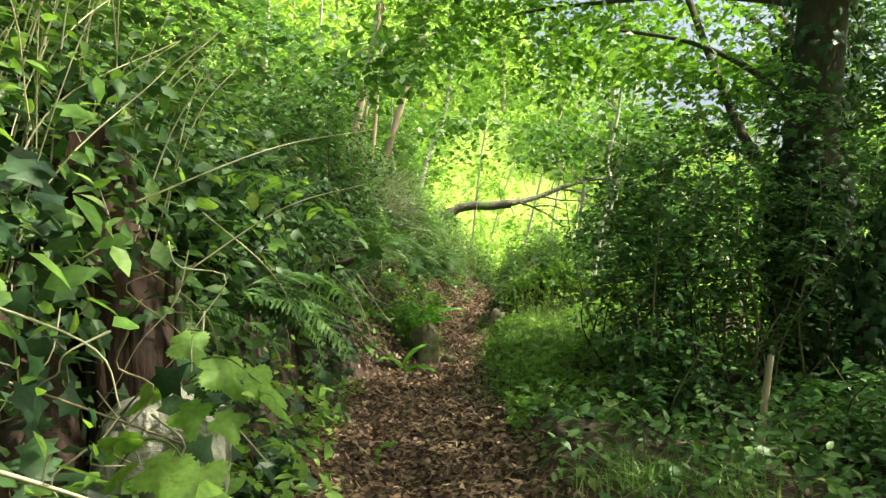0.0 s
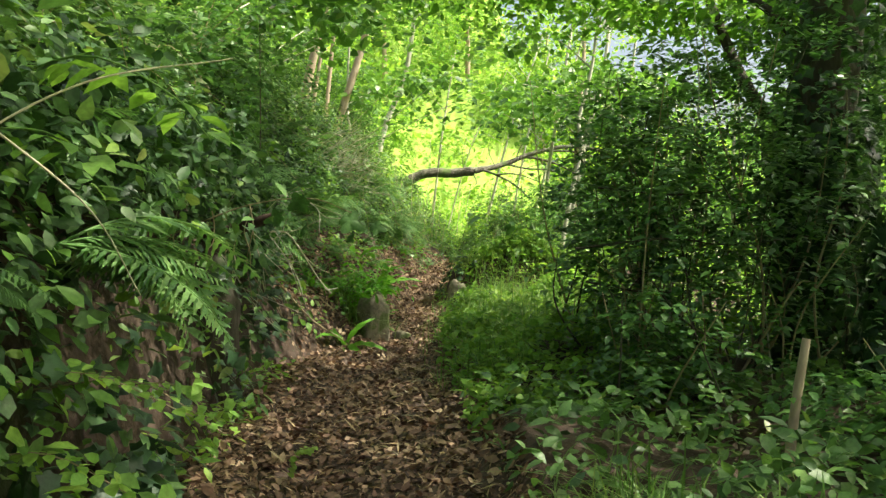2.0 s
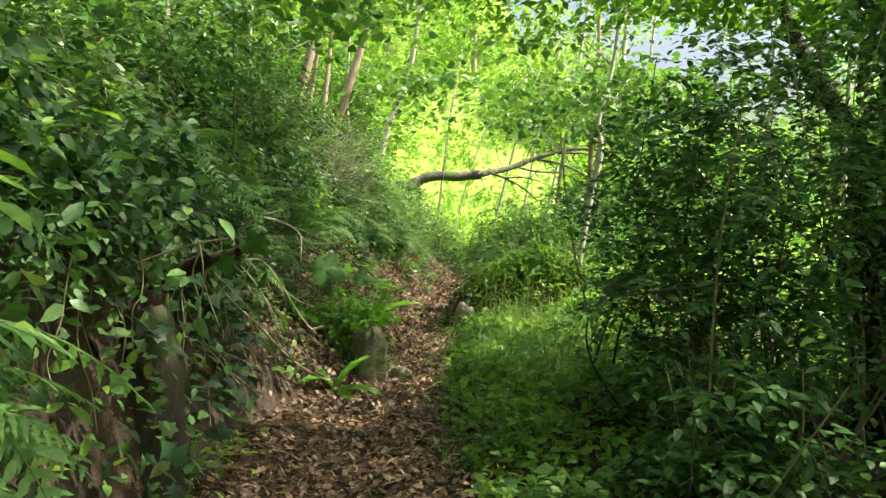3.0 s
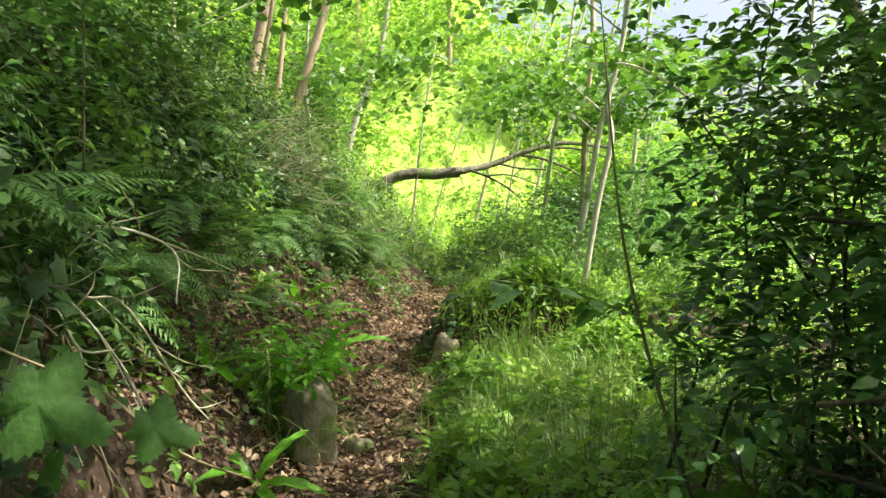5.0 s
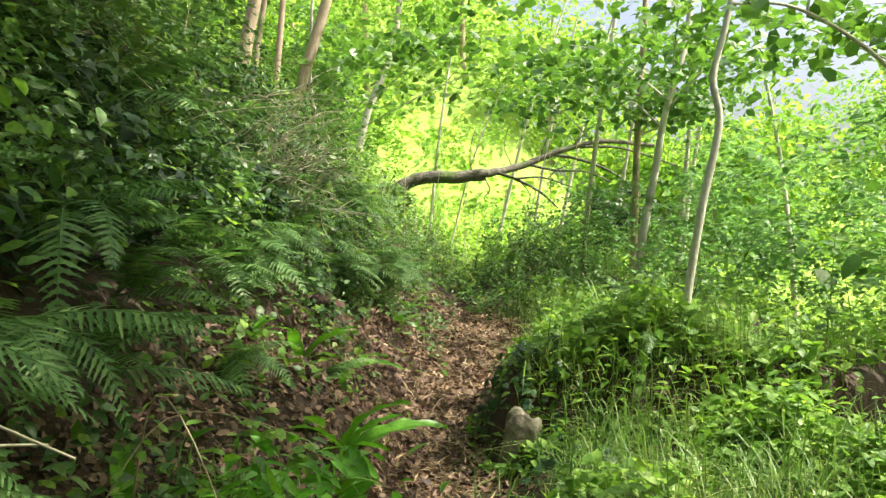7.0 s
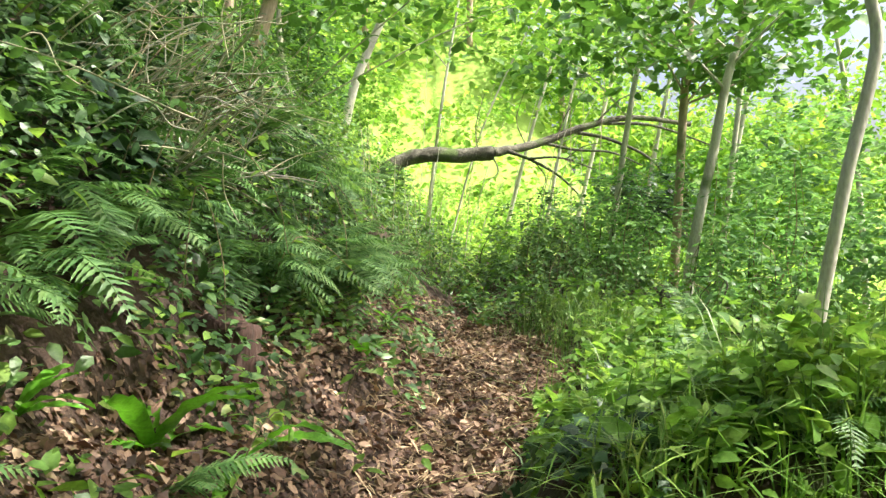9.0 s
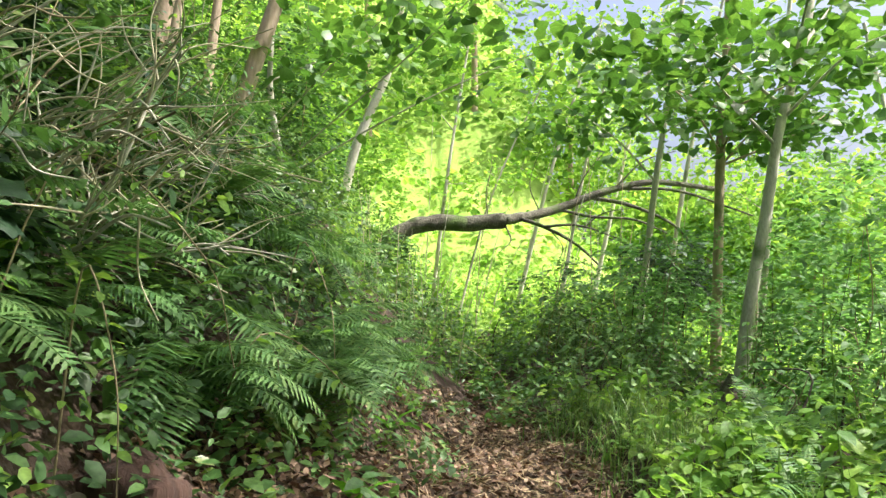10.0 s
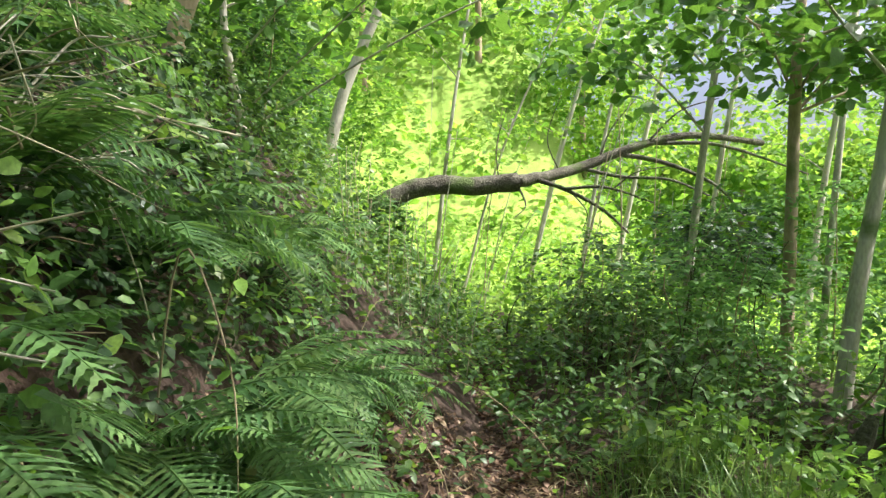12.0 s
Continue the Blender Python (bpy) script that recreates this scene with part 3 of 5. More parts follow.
for pts, a in (([(2.5, 25.5, 3.12), (2.95, 25.35, 2.95), (3.5, 25.3, 2.65), (3.9, 25.3, 2.3)], 0.045), ([(2.9, 25.35, 2.97), (3.5, 25.1, 2.98), (4.2, 25.0, 2.75)], 0.03),
               ([(3.9, 26.0, 3.6), (4.6, 25.8, 3.45), (5.4, 25.7, 3.1), (5.9, 25.7, 2.6)], 0.045), ([(2.2, 25.4, 3.0), (2.3, 25.3, 2.7), (2.1, 25.2, 2.5)], 0.018),
               ([(4.6, 26.1, 3.8), (5.6, 25.9, 3.75), (7.0, 25.8, 3.3)], 0.04), ([(3.3, 25.95, 3.35), (3.9, 25.7, 3.2), (4.6, 25.5, 3.15), (5.2, 25.4, 2.9)], 0.035),
               ([(3.0, 25.3, 2.92), (3.2, 25.1, 2.6), (3.1, 25.0, 2.3)], 0.014), ([(3.6, 25.2, 2.95), (3.9, 25.0, 3.2), (4.4, 24.9, 3.3)], 0.014), ([(3.6, 26.0, 3.5), (3.8, 26.0, 4.0), (4.2, 26.0, 4.5)], 0.018),
               ([(1.9, 25.4, 3.1), (1.85, 25.35, 3.6), (2.0, 25.3, 4.2)], 0.012), ([(2.9, 25.8, 3.3), (2.7, 25.7, 3.8), (2.9, 25.6, 4.5)], 0.012), ([(4.4, 26.0, 3.8), (4.9, 25.9, 4.3), (5.5, 25.8, 4.5)], 0.02)):
    V, F = tube(pts, a, a * 0.4, 6, rough=0.06)
    mesh_part("branch", V, F, M_LOG, log, smooth=True)

for i in range(26):
    x, y = rng.uniform(0.7, 6.0), rng.uniform(23.8, 29.0)
    z = float(land(x, y))
    h, lean = rng.uniform(1.4, 5.6), rng.uniform(-0.1, 0.55)
    V, F = tube([(x, y, z - 0.05), (x + lean * h * 0.3 + rng.uniform(-0.08, 0.08), y, z + h * 0.5), (x + lean * h * 0.7, y + rng.uniform(-0.2, 0.2), z + h)], rng.uniform(0.008, 0.02), 0.004, 5, 12, 0.06)
    tagged(mesh_part("dead_sapling", V, F, M_TAN if i % 2 else M_GREY, smooth=True), "thin bare upright sapling at the clearing's edge", "sapling", "bare saplings at the clearing")

# ---- woods closing the place ----
def far_tree(x, y, h, w, n, leaf, size, mat, z0=None):
    z0 = float(land(x, y)) if z0 is None else z0
    t = thing("woodland_tree", "sunlit leafy woodland tree", "tree", "trees round the clearing")
    V, F = tube([(x, y, z0 - 0.2), (x + rng.uniform(-0.3, 0.3), y, z0 + h * 0.4), (x + rng.uniform(-0.5, 0.5), y, z0 + h * 0.85)], 0.16, 0.05, 6)
    mesh_part("trunk", V, F, mat, t, smooth=True)
    P = clumped(n, (x, y, z0 + h * 0.52), (w, w * 0.9, h * 0.5), max(20, n // 45), 0.17, 0.35)
    P = P[P[:, 2] > land(P[:, 0], P[:, 1])]
    V, F = scatter(SIMPLE, P, facing(len(P), 1.0, 0.8), sizes(len(P), size))
    mesh_part("crown", V, F, leaf, t)


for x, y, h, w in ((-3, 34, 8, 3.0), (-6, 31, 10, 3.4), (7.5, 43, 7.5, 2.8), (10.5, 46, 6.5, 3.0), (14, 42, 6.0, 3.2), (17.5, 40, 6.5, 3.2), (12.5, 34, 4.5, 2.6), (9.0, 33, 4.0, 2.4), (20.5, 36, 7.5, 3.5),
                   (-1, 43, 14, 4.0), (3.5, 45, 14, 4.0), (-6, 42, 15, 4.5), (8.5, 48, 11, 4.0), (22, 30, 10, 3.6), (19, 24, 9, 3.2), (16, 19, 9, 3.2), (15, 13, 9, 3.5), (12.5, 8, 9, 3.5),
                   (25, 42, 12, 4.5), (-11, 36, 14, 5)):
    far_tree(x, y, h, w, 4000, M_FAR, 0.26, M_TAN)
for x, y, h, w in ((9, 3, 9, 3.2), (8, -2, 9, 3.5), (3, -6, 9, 3.6), (-3, -7, 9, 3.8), (-8, -3, 9, 3.8), (-9, 3, 9, 3.8), (-9, 10, 9, 3.8), (-9, 17, 9, 3.8), (-8, 24, 9, 3.6)):
    far_tree(x, y, h, w, 2600, M_CANOPY, 0.24, M_BARK)

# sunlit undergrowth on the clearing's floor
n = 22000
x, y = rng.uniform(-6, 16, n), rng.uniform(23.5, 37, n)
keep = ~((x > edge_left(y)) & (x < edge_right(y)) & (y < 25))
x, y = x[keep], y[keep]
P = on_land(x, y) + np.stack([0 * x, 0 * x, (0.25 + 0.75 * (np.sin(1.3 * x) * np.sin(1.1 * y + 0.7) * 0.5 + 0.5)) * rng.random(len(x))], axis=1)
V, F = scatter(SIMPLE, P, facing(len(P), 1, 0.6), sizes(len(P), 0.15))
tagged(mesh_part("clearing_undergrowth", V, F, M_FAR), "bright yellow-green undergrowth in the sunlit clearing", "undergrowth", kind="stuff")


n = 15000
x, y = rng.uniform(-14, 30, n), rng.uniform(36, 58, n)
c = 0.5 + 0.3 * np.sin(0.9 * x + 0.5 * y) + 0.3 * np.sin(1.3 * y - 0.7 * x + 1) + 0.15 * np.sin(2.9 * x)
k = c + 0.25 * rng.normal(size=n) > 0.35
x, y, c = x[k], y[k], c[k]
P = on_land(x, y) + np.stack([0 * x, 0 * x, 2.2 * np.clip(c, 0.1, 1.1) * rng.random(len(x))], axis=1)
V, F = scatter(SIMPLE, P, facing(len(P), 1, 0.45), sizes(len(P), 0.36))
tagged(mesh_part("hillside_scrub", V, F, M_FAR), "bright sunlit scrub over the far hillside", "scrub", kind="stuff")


# ---- bank growth ----
def bank_points(n, y0, y1, d0, d1, thick, seed=0.0, gap=0.35):
    """Points over the bank between two distances from the path's edge, in clumps that stand off the soil."""
    y = rng.uniform(y0, y1, n)
    d = d0 + (d1 - d0) * rng.random(n)
    x = edge_left(y) - d
    c = 0.5 + 0.25 * np.sin(2.3 * y + 3.1 * x + seed) + 0.25 * np.sin(4.1 * y - 2.7 * x + 2 * seed) + 0.15 * np.sin(9 * x + 7 * y + seed)
    k = (c + 0.35 * rng.normal(size=n)) > gap
    x, y, c = x[k], y[k], c[k]
    N = normal_at(x, y)
    lift = thick * (0.25 + np.clip(c, 0, 1.2)) * rng.random(len(x)) ** 0.7
    P = on_land(x, y) + N * lift[:, None] + rng.normal(size=(len(x), 3)) * 0.02
    # the washed-out hollow under the overhang carries few leaves
    bare = (P[:, 1] > 4.6 + 0.3 * np.sin(5 * P[:, 2])) & (P[:, 1] < 7.3 + 0.3 * np.sin(4 * P[:, 2])) & (P[:, 0] > -1.75) & (P[:, 2] < 1.4 + 0.12 * np.sin(4 * P[:, 1])) & (rng.random(len(x)) < 0.5)
    # the leaves stand back from the rotten trunk
    bare |= (P[:, 1] > 1.7) & (P[:, 1] < 3.1) & (P[:, 0] > -0.43 * P[:, 1]) & (P[:, 2] > 0.85 + 0.1 * np.sin(9 * P[:, 0])) & (P[:, 2] < 1.62 + 0.12 * np.sin(7 * P[:, 1])) & (rng.random(len(x)) < 0.8)
    return P[~bare], N[~bare]


def cover(name, label, category, shape, mat, size, blocks):
    pieces = []
    for n, y0, y1, d0, d1, thick, seed, gap in blocks:
        P, N = bank_points(n, y0, y1, d0, d1, thick, seed, gap)
        pieces.append(scatter(shape, P, 0.55 * N + np.array([0, 0, 0.6]) + 0.45 * rng.normal(size=N.shape), sizes(len(P), size, 0.35)))
    V, F = join(pieces)
    return tagged(mesh_part(name, V, F, mat), label, category, kind="stuff")


cover("bank_ivy", "dark ivy hanging over the earth bank", "ivy", IVY, M_IVY, 0.085,
      [(9000, 0.2, 5.0, 0.0, 1.7, 0.4, 1, 0.42), (4500, 5.0, 8.0, 0.1, 2.2, 0.35, 2, 0.42), (3000, 8.0, 10.0, 1.3, 2.6, 0.35, 2, 0.45), (3000, 10, 14, 1.4, 2.6, 0.4, 5, 0.5), (3000, 14, 20, 1.5, 3.0, 0.4, 5, 0.5)])
cover("bank_bramble", "tangled green bramble leaves covering the bank", "bramble", OVATE, M_BRAMBLE, 0.07,
      [(22000, -1, 6.0, 0.2, 2.8, 0.6, 3, 0.22), (8000, 6.0, 9.0, 0.7, 2.8, 0.6, 4, 0.22), (14000, 9.4, 13.8, 1.5, 3.4, 0.55, 7, 0.22), (1600, 9.0, 13.8, 1.05, 1.6, 0.3, 20, 0.5), (14000, 13.8, 20, 1.2, 3.6, 0.45, 6, 0.25), (1800, 14, 19, 0.6, 1.2, 0.2, 11, 0.5), (12000, 20.0, 27.0, 0.1, 3.6, 0.7, 8, 0.2),
       (2600, 0, 8.0, 0.0, 0.5, 0.3, 9, 0.55), (500, 11, 17, 0.3, 0.9, 0.15, 10, 0.7), (900, 14.6, 19, -0.05, 0.55, 0.14, 24, 0.5), (1500, 7.6, 11.5, 0.2, 1.1, 0.2, 19, 0.55), (12000, -0.5, 6.0, 0.3, 2.6, 0.65, 12, 0.3)])
cover("bank_herbs", "fresh light green herbs among the brambles", "herbs", OVATE, M_FRESH, 0.07,
      [(5000, 1, 8, 0.45, 2.6, 0.6, 13, 0.55), (2600, 1.2, 4.2, 0.05, 0.9, 0.75, 21, 0.5), (5500, 8, 16, 1.35, 2.8, 0.5, 14, 0.5), (900, 8.0, 12.5, 0.1, 1.1, 0.2, 16, 0.6), (800, 11.0, 16, 0.5, 1.3, 0.15, 16, 0.55), (1500, 3.4, 7.5, -0.25, 0.3, 0.25, 23, 0.5), (6500, 15, 25, 1.2, 3.2, 0.6, 15, 0.45), (500, 14.5, 19, 0.3, 1.2, 0.2, 15, 0.5)])


cover("bank_undergrowth", "small dark leaves crowding the fern bank", "undergrowth", OVATE, M_DARK, 0.055,
      [(7000, 13.2, 19, 0.7, 2.2, 0.4, 17, 0.3), (5000, 12.5, 18, 1.4, 3.2, 0.8, 18, 0.3), (3600, 9.0, 13.2, 1.4, 2.6, 0.45, 22, 0.35)])

# overhanging leaves in the darkened colour, which stands for shade on the hollow bank
n = 7000
y = rng.uniform(2.6, 9.2, n)
x = edge_left(y) + rng.uniform(-0.5, 0.04, n) - 0.25 * ss((y - 7) / 2)
z = path_z(y) + 1.05 + 0.9 * rng.random(n) ** 0.8 - 0.35 * ss((y - 6) / 2.6) + 0.15 * np.sin(3 * y)
k = np.sin(5.3 * y) + np.sin(3.1 * y + 8 * z) + 0.8 * rng.normal(size=n) > -0.5
k &= ~((y > 5.2) & (y < 7.0) & (z < 1.4 + 0.1 * np.sin(6 * y)))
P = np.stack([x, y, z], 1)[k]
V, F = scatter(OVATE, P, np.array([0.45, -0.25, 0.7]) + 0.5 * rng.normal(size=P.shape), sizes(len(P), 0.075, 0.35))
tagged(mesh_part("bramble_curtain", V, F, M_DARK), "bramble leaves hanging over the hollow bank", "bramble", kind="stuff")


def leafy_twigs(n, centre, radii, length=0.45, per=13, droop=0.5):
    """Leaves in two rows along many short drooping twigs that fill a crown: places, facings and headings."""
    m = max(4, n // per)
    q = unit(rng.normal(size=(m, 3))) * rng.random((m, 1)) ** 0.42
    q *= 1 + 0.22 * np.sin(3.1 * q[:, :1] + 5 * q[:, 2:] + 2) * np.sin(4.3 * q[:, 1:2])
    O = np.asarray(centre) + q * np.asarray(radii)
    D = unit(q * np.array([1, 1, 0.35]) + 0.55 * rng.normal(size=(m, 3)) * np.array([1, 1, 0.5]))
    L = length * rng.uniform(0.5, 1.2, (m, 1))
    S = unit(np.cross(D, [0, 0, 1.0]))
    P, N, H = [], [], []
    for j in range(per):
        u = (j + 0.6) / per
        side = 1 if j % 2 else -1
        P.append(O + D * L * (u - 0.5) - np.array([0, 0, 1]) * L * droop * u * u + rng.normal(size=(m, 3)) * 0.012)
        H.append(D * 0.6 + side * S - np.array([0, 0, 0.25]) + 0.25 * rng.normal(size=(m, 3)))
        N.append(np.array([0, 0, 1.0]) + 0.35 * D * u + 0.3 * rng.normal(size=(m, 3)))
    return np.concatenate(P), np.concatenate(N), np.concatenate(H)


def shrub(label, centre, radii, n, shape, mat, size, stems=8, group=""):
    cx, cy, cz = centre
    t = thing("shrub", label, "shrub", group)
    z0 = float(land(cx, cy))
    for i in range(stems):
        bx, by = cx + rng.normal() * radii[0] * 0.35, cy + rng.normal() * radii[1] * 0.35
        e = np.array([bx, by, cz]) + rng.normal(size=3) * np.asarray(radii) * np.array([0.3, 0.3, 0.6])
        e[2] = max(e[2], z0 + 0.8)
        e[2] = min(e[2], cz + 0.8 * radii[2])
        zb = float(land(bx, by))
        m = (np.array([bx, by, zb]) + e) / 2 + rng.normal(size=3) * 0.16
        V, F = tube([(bx, by, zb - 0.05), m, e], rng.uniform(0.006, 0.014), 0.003, 5, 10, 0.08)
        mesh_part("stem", V, F, M_BARK if i % 3 == 0 else M_CANE, t, smooth=True)
    P, N, H = leafy_twigs(n, centre, radii, 6.0 * size)
    k = P[:, 2] > land(P[:, 0], P[:, 1]) + 0.05
    V, F = scatter(shape, P[k], N[k], sizes(int(k.sum()), size), H[k])
    mesh_part("foliage", V, F, mat, t)
    return t


# thicket to the right of the path, between it and the ivy tree
G = "thicket beside the path"
shrub("dense dark green thicket shrub with thin stems", (1.95, 7.0, 1.45), (0.72, 1.1, 1.15), 5200, OVATE, M_SHRUB, 0.062, 16, G)
shrub("dense dark green thicket shrub with thin stems", (2.75, 6.8, 1.8), (0.85, 1.2, 1.5), 6600, OVATE, M_SHRUB, 0.063, 16, G)
shrub("loose upper thicket growth with small leaves", (2.3, 8.0, 2.3), (0.95, 0.9, 0.8), 3600, OVATE, M_SHRUB, 0.062, 6, G)
shrub("dense leafy thicket shrub at the path's edge", (2.0, 8.0, 1.35), (0.6, 0.6, 1.35), 3000, OVATE, M_SHRUB, 0.064, 12, G)
shrub("low shaded thicket growth by the path", (1.7, 6.0, 0.7), (0.5, 0.8, 0.45), 1900, OVATE, M_SHRUB, 0.065, 8, G)
shrub("dark shrub beneath the ivy tree", (4.6, 6.2, 1.5), (1.1, 1.6, 1.7), 4600, OVATE, M_SHRUB, 0.085, 8, G)
shrub("dark shrub beneath the ivy tree", (4.3, 8.4, 1.2), (0.9, 1.2, 1.5), 2300, OVATE, M_SHRUB, 0.085, 8, G)
shrub("low dark shrub on the shaded verge", (2.6, 4.6, 0.55), (0.6, 0.9, 0.4), 2200, OVATE, M_SHRUB, 0.07, 6, G)
shrub("dark upper growth beside the ivy tree", (4.75, 8.5, 3.3), (0.9, 0.8, 1.8), 5600, OVATE, M_SHRUB, 0.09, 6, G)
shrub("dark upper growth beside the ivy tree", (4.6, 9.5, 4.0), (1.2, 0.7, 1.1), 3600, OVATE, M_SHRUB, 0.09, 5, G)
for i in range(13):
    x, y = rng.uniform(1.75, 3.3), rng.uniform(6.2, 8.4)
    z, h, a, b = float(land(x, y)), rng.uniform(1.4, 2.8), rng.uniform(-0.5, 0.5), rng.uniform(-0.3, 0.3)
    V, F = tube([(x, y, z - 0.05), (x + 0.3 * a + rng.uniform(-0.16, 0.16), y, z + h * 0.35), (x + 0.5 * a + rng.uniform(-0.2, 0.2), y + 0.5 * b, z + h * 0.7), (x + a, y + b, z + h)], rng.uniform(0.005, 0.012), 0.003, 6, 18, 0.07)
    tagged(mesh_part("dead_sapling", V, F, (M_CANE, M_GREY, M_BARK)[i % 3], smooth=True), "thin bare sapling standing in the thicket", "sapling", "bare saplings in the thicket")
for pts in ([(1.3, 6.6, 1.3), (1.9, 6.5, 1.38), (2.4, 6.6, 1.34), (3.1, 6.7, 1.42)], [(1.45, 6.9, 1.05), (1.9, 6.6, 1.0), (2.5, 6.4, 1.12)], [(1.6, 7.2, 1.75), (2.2, 6.9, 1.7), (2.9, 6.7, 1.85)], [(1.75, 6.3, 1.1), (1.95, 6.25, 0.85), (2.2, 6.2, 0.72), (2.45, 6.3, 0.76)]):
    V, F = tube(pts, 0.009, 0.003, 6, 18, 0.07)
    tagged(mesh_part("fallen_branch", V, F, M_BARK, smooth=True), "thin bare branch crossing the thicket", "branch", "thin branches in the thicket")
G = "shrubs on the slope below the path"
for c, r, n, mat in (((5.6, 11.5, 0.3), (1.2, 1.4, 0.7), 2600, M_CANOPY), ((6.0, 13.8, 0.8), (1.2, 1.4, 1.1), 3000, M_CANOPY), ((5.7, 16.6, 1.7), (1.3, 1.5, 1.9), 5200, M_SLOPE), ((5.5, 19.6, 1.8), (1.2, 1.5, 1.8), 4800, M_SLOPE),
                     ((6.8, 23.0, 1.9), (1.6, 1.8, 2.2), 4400, M_SLOPE), ((7.4, 11.0, 1.2), (1.4, 1.8, 1.7), 3000, M_CANOPY), ((7.6, 14.6, 2.6), (1.5, 2.0, 2.8), 4600, M_SLOPE), ((8.2, 18.5, 2.8), (1.6, 2.2, 3.0), 4800, M_SLOPE)):
    shrub("green leafy shrub on the slope below the path", c, r, int(n * 0.62), OVATE, mat, 0.12, 7, G)
for c, r, n in (((2.75, 19.3, 0.95), (0.7, 0.9, 0.55), 1500), ((3.3, 20.6, 1.4), (0.8, 0.9, 0.95), 2000), ((2.7, 21.9, 1.3), (0.7, 0.9, 0.85), 2000), ((4.1, 18.3, 1.1), (0.9, 0.9, 0.9), 2200),
                ((4.3, 21.4, 1.8), (1.1, 1.0, 1.2), 2000), ((2.9, 23.6, 1.5), (1.0, 0.9, 0.9), 2000), ((3.6, 17.0, 0.8), (0.8, 0.9, 0.55), 1400), ((3.7, 22.6, 1.9), (1.0, 0.8, 1.0), 1600), ((4.9, 18.6, 2.0), (0.9, 0.8, 0.9), 600)):
    shrub("loose grey-green growth beside the path's end", c, r, n, OVATE, M_SLOPE if c[0] > 3.0 else M_BRAMBLE, 0.08, 10, G)
shrub("dark ivy-leaved bush under the log's end", (5.1, 24.7, 2.1), (1.0, 0.8, 0.9), 2400, IVY, M_IVY, 0.1, 7, G)
shrub("leafy bush where the log meets the bank", (0.0, 24.6, 2.3), (0.65, 0.5, 0.65), 3000, OVATE, M_BRAMBLE, 0.09, 7, G)
G = "bushes on top of the bank"
for c, r, n, mat in (((-2.4, 3.0, 3.0), (1.1, 1.8, 1.2), 4200, M_BRAMBLE), ((-2.6, 6.4, 3.4), (1.3, 1.8, 1.5), 4800, M_BRAMBLE), ((-2.4, 9.6, 3.3), (1.3, 1.7, 1.5), 4800, M_SHRUB), ((-2.6, 12.8, 3.5), (1.2, 1.7, 1.4), 4800, M_BRAMBLE),
                     ((-2.9, 16.2, 4.2), (1.3, 1.8, 1.5), 4800, M_BRAMBLE), ((-2.9, 21.5, 5.0), (1.4, 1.8, 1.7), 5200, M_HAZEL), ((-1.5, 23.5, 4.6), (1.0, 1.6, 1.8), 5600, M_SHRUB), ((-0.5, 27.6, 4.0), (1.2, 1.2, 1.8), 3200, M_CANOPY),
                     ((-4.5, 4.5, 5.5), (1.6, 2.6, 2.2), 3600, M_CANOPY), ((-4.6, 10.0, 6.0), (1.6, 2.8, 2.4), 3600, M_CANOPY), ((-4.8, 15.5, 6.4), (1.6, 2.8, 2.4), 3600, M_CANOPY)):
    shrub("leafy bush overhanging the bank", c, r, int(n * 1.3), SIMPLE, mat, 0.09, 6, G)

# ---- stones ----
def rock(name, label, at, scale, seed, mat, turn=0, rough=0.24):
    bm = bmesh.new()
    bmesh.ops.create_icosphere(bm, subdivisions=4, radius=1)
    for v in bm.verts:
        c = v.co.copy()
        v.co *= 1 + rough * noise.noise(c * 1.4 + Vector((seed, 0, 0))) * 2 + 0.6 * rough * abs(noise.noise(c * 3.3 + Vector((0, seed, 0)))) + 0.25 * rough * noise.noise(c * 9 + Vector((0, seed, seed)))
        m = max(abs(v.co.x), abs(v.co.y), abs(v.co.z))
        v.co = v.co.lerp(v.co / max(m, 0.01) * 0.8, 0.6)
        v.co = Vector((v.co.x * scale[0], v.co.y * scale[1], v.co.z * scale[2]))
    for f in bm.faces:
        f.smooth = True
    me = bpy.data.meshes.new(name)
    bm.to_mesh(me)
    bm.free()
    me.materials.append(mat)
    ob = new(name, me)
    ob.matrix_basis = pose(*at, 0, 6, turn)
    return tagged(ob, label, "stone")


rock("stone", "mossy upright stone at the path's edge", (-0.22, 10.05, 0.32), (0.17, 0.16, 0.36), 3, M_STONE, 32, 0.42)
rock("stone", "brown stone set in the grassy mound", (0.84, 12.27, 0.32), (0.145, 0.13, 0.37), 9, M_STONE, -15, 0.3)
rock("stone", "pale weathered rock at the foot of the bank", (-0.95, 2.6, 0.55), (0.24, 0.3, 0.66), 14, M_PALE, 10, 0.4)
n = 260
P = np.stack([rng.uniform(-1.2, -0.68, n), 2.33 + rng.normal(size=n) * 0.06, rng.uniform(0.1, 1.25, n)], 1)
P = P[np.sin(7 * P[:, 0] + 5 * P[:, 2]) + 0.5 * rng.normal(size=n) > 0.3]
V, F = scatter(IVY, P, np.tile([0.2, -0.8, 0.5], (len(P), 1)) + 0.4 * rng.normal(size=P.shape), sizes(len(P), 0.07))
tagged(mesh_part("rock_ivy", V, F, M_IVY), "ivy leaves trailing over the pale rock", "ivy", kind="stuff")
rock("stone", "small stone beside the path", (0.1, 10.3, 0.12), (0.12, 0.08, 0.09), 21, M_STONE, 40)
rock("stone", "shaded boulder in the bank", (-0.75, 14.1, 0.95), (0.25, 0.3, 0.28), 25, M_STONE, 40)


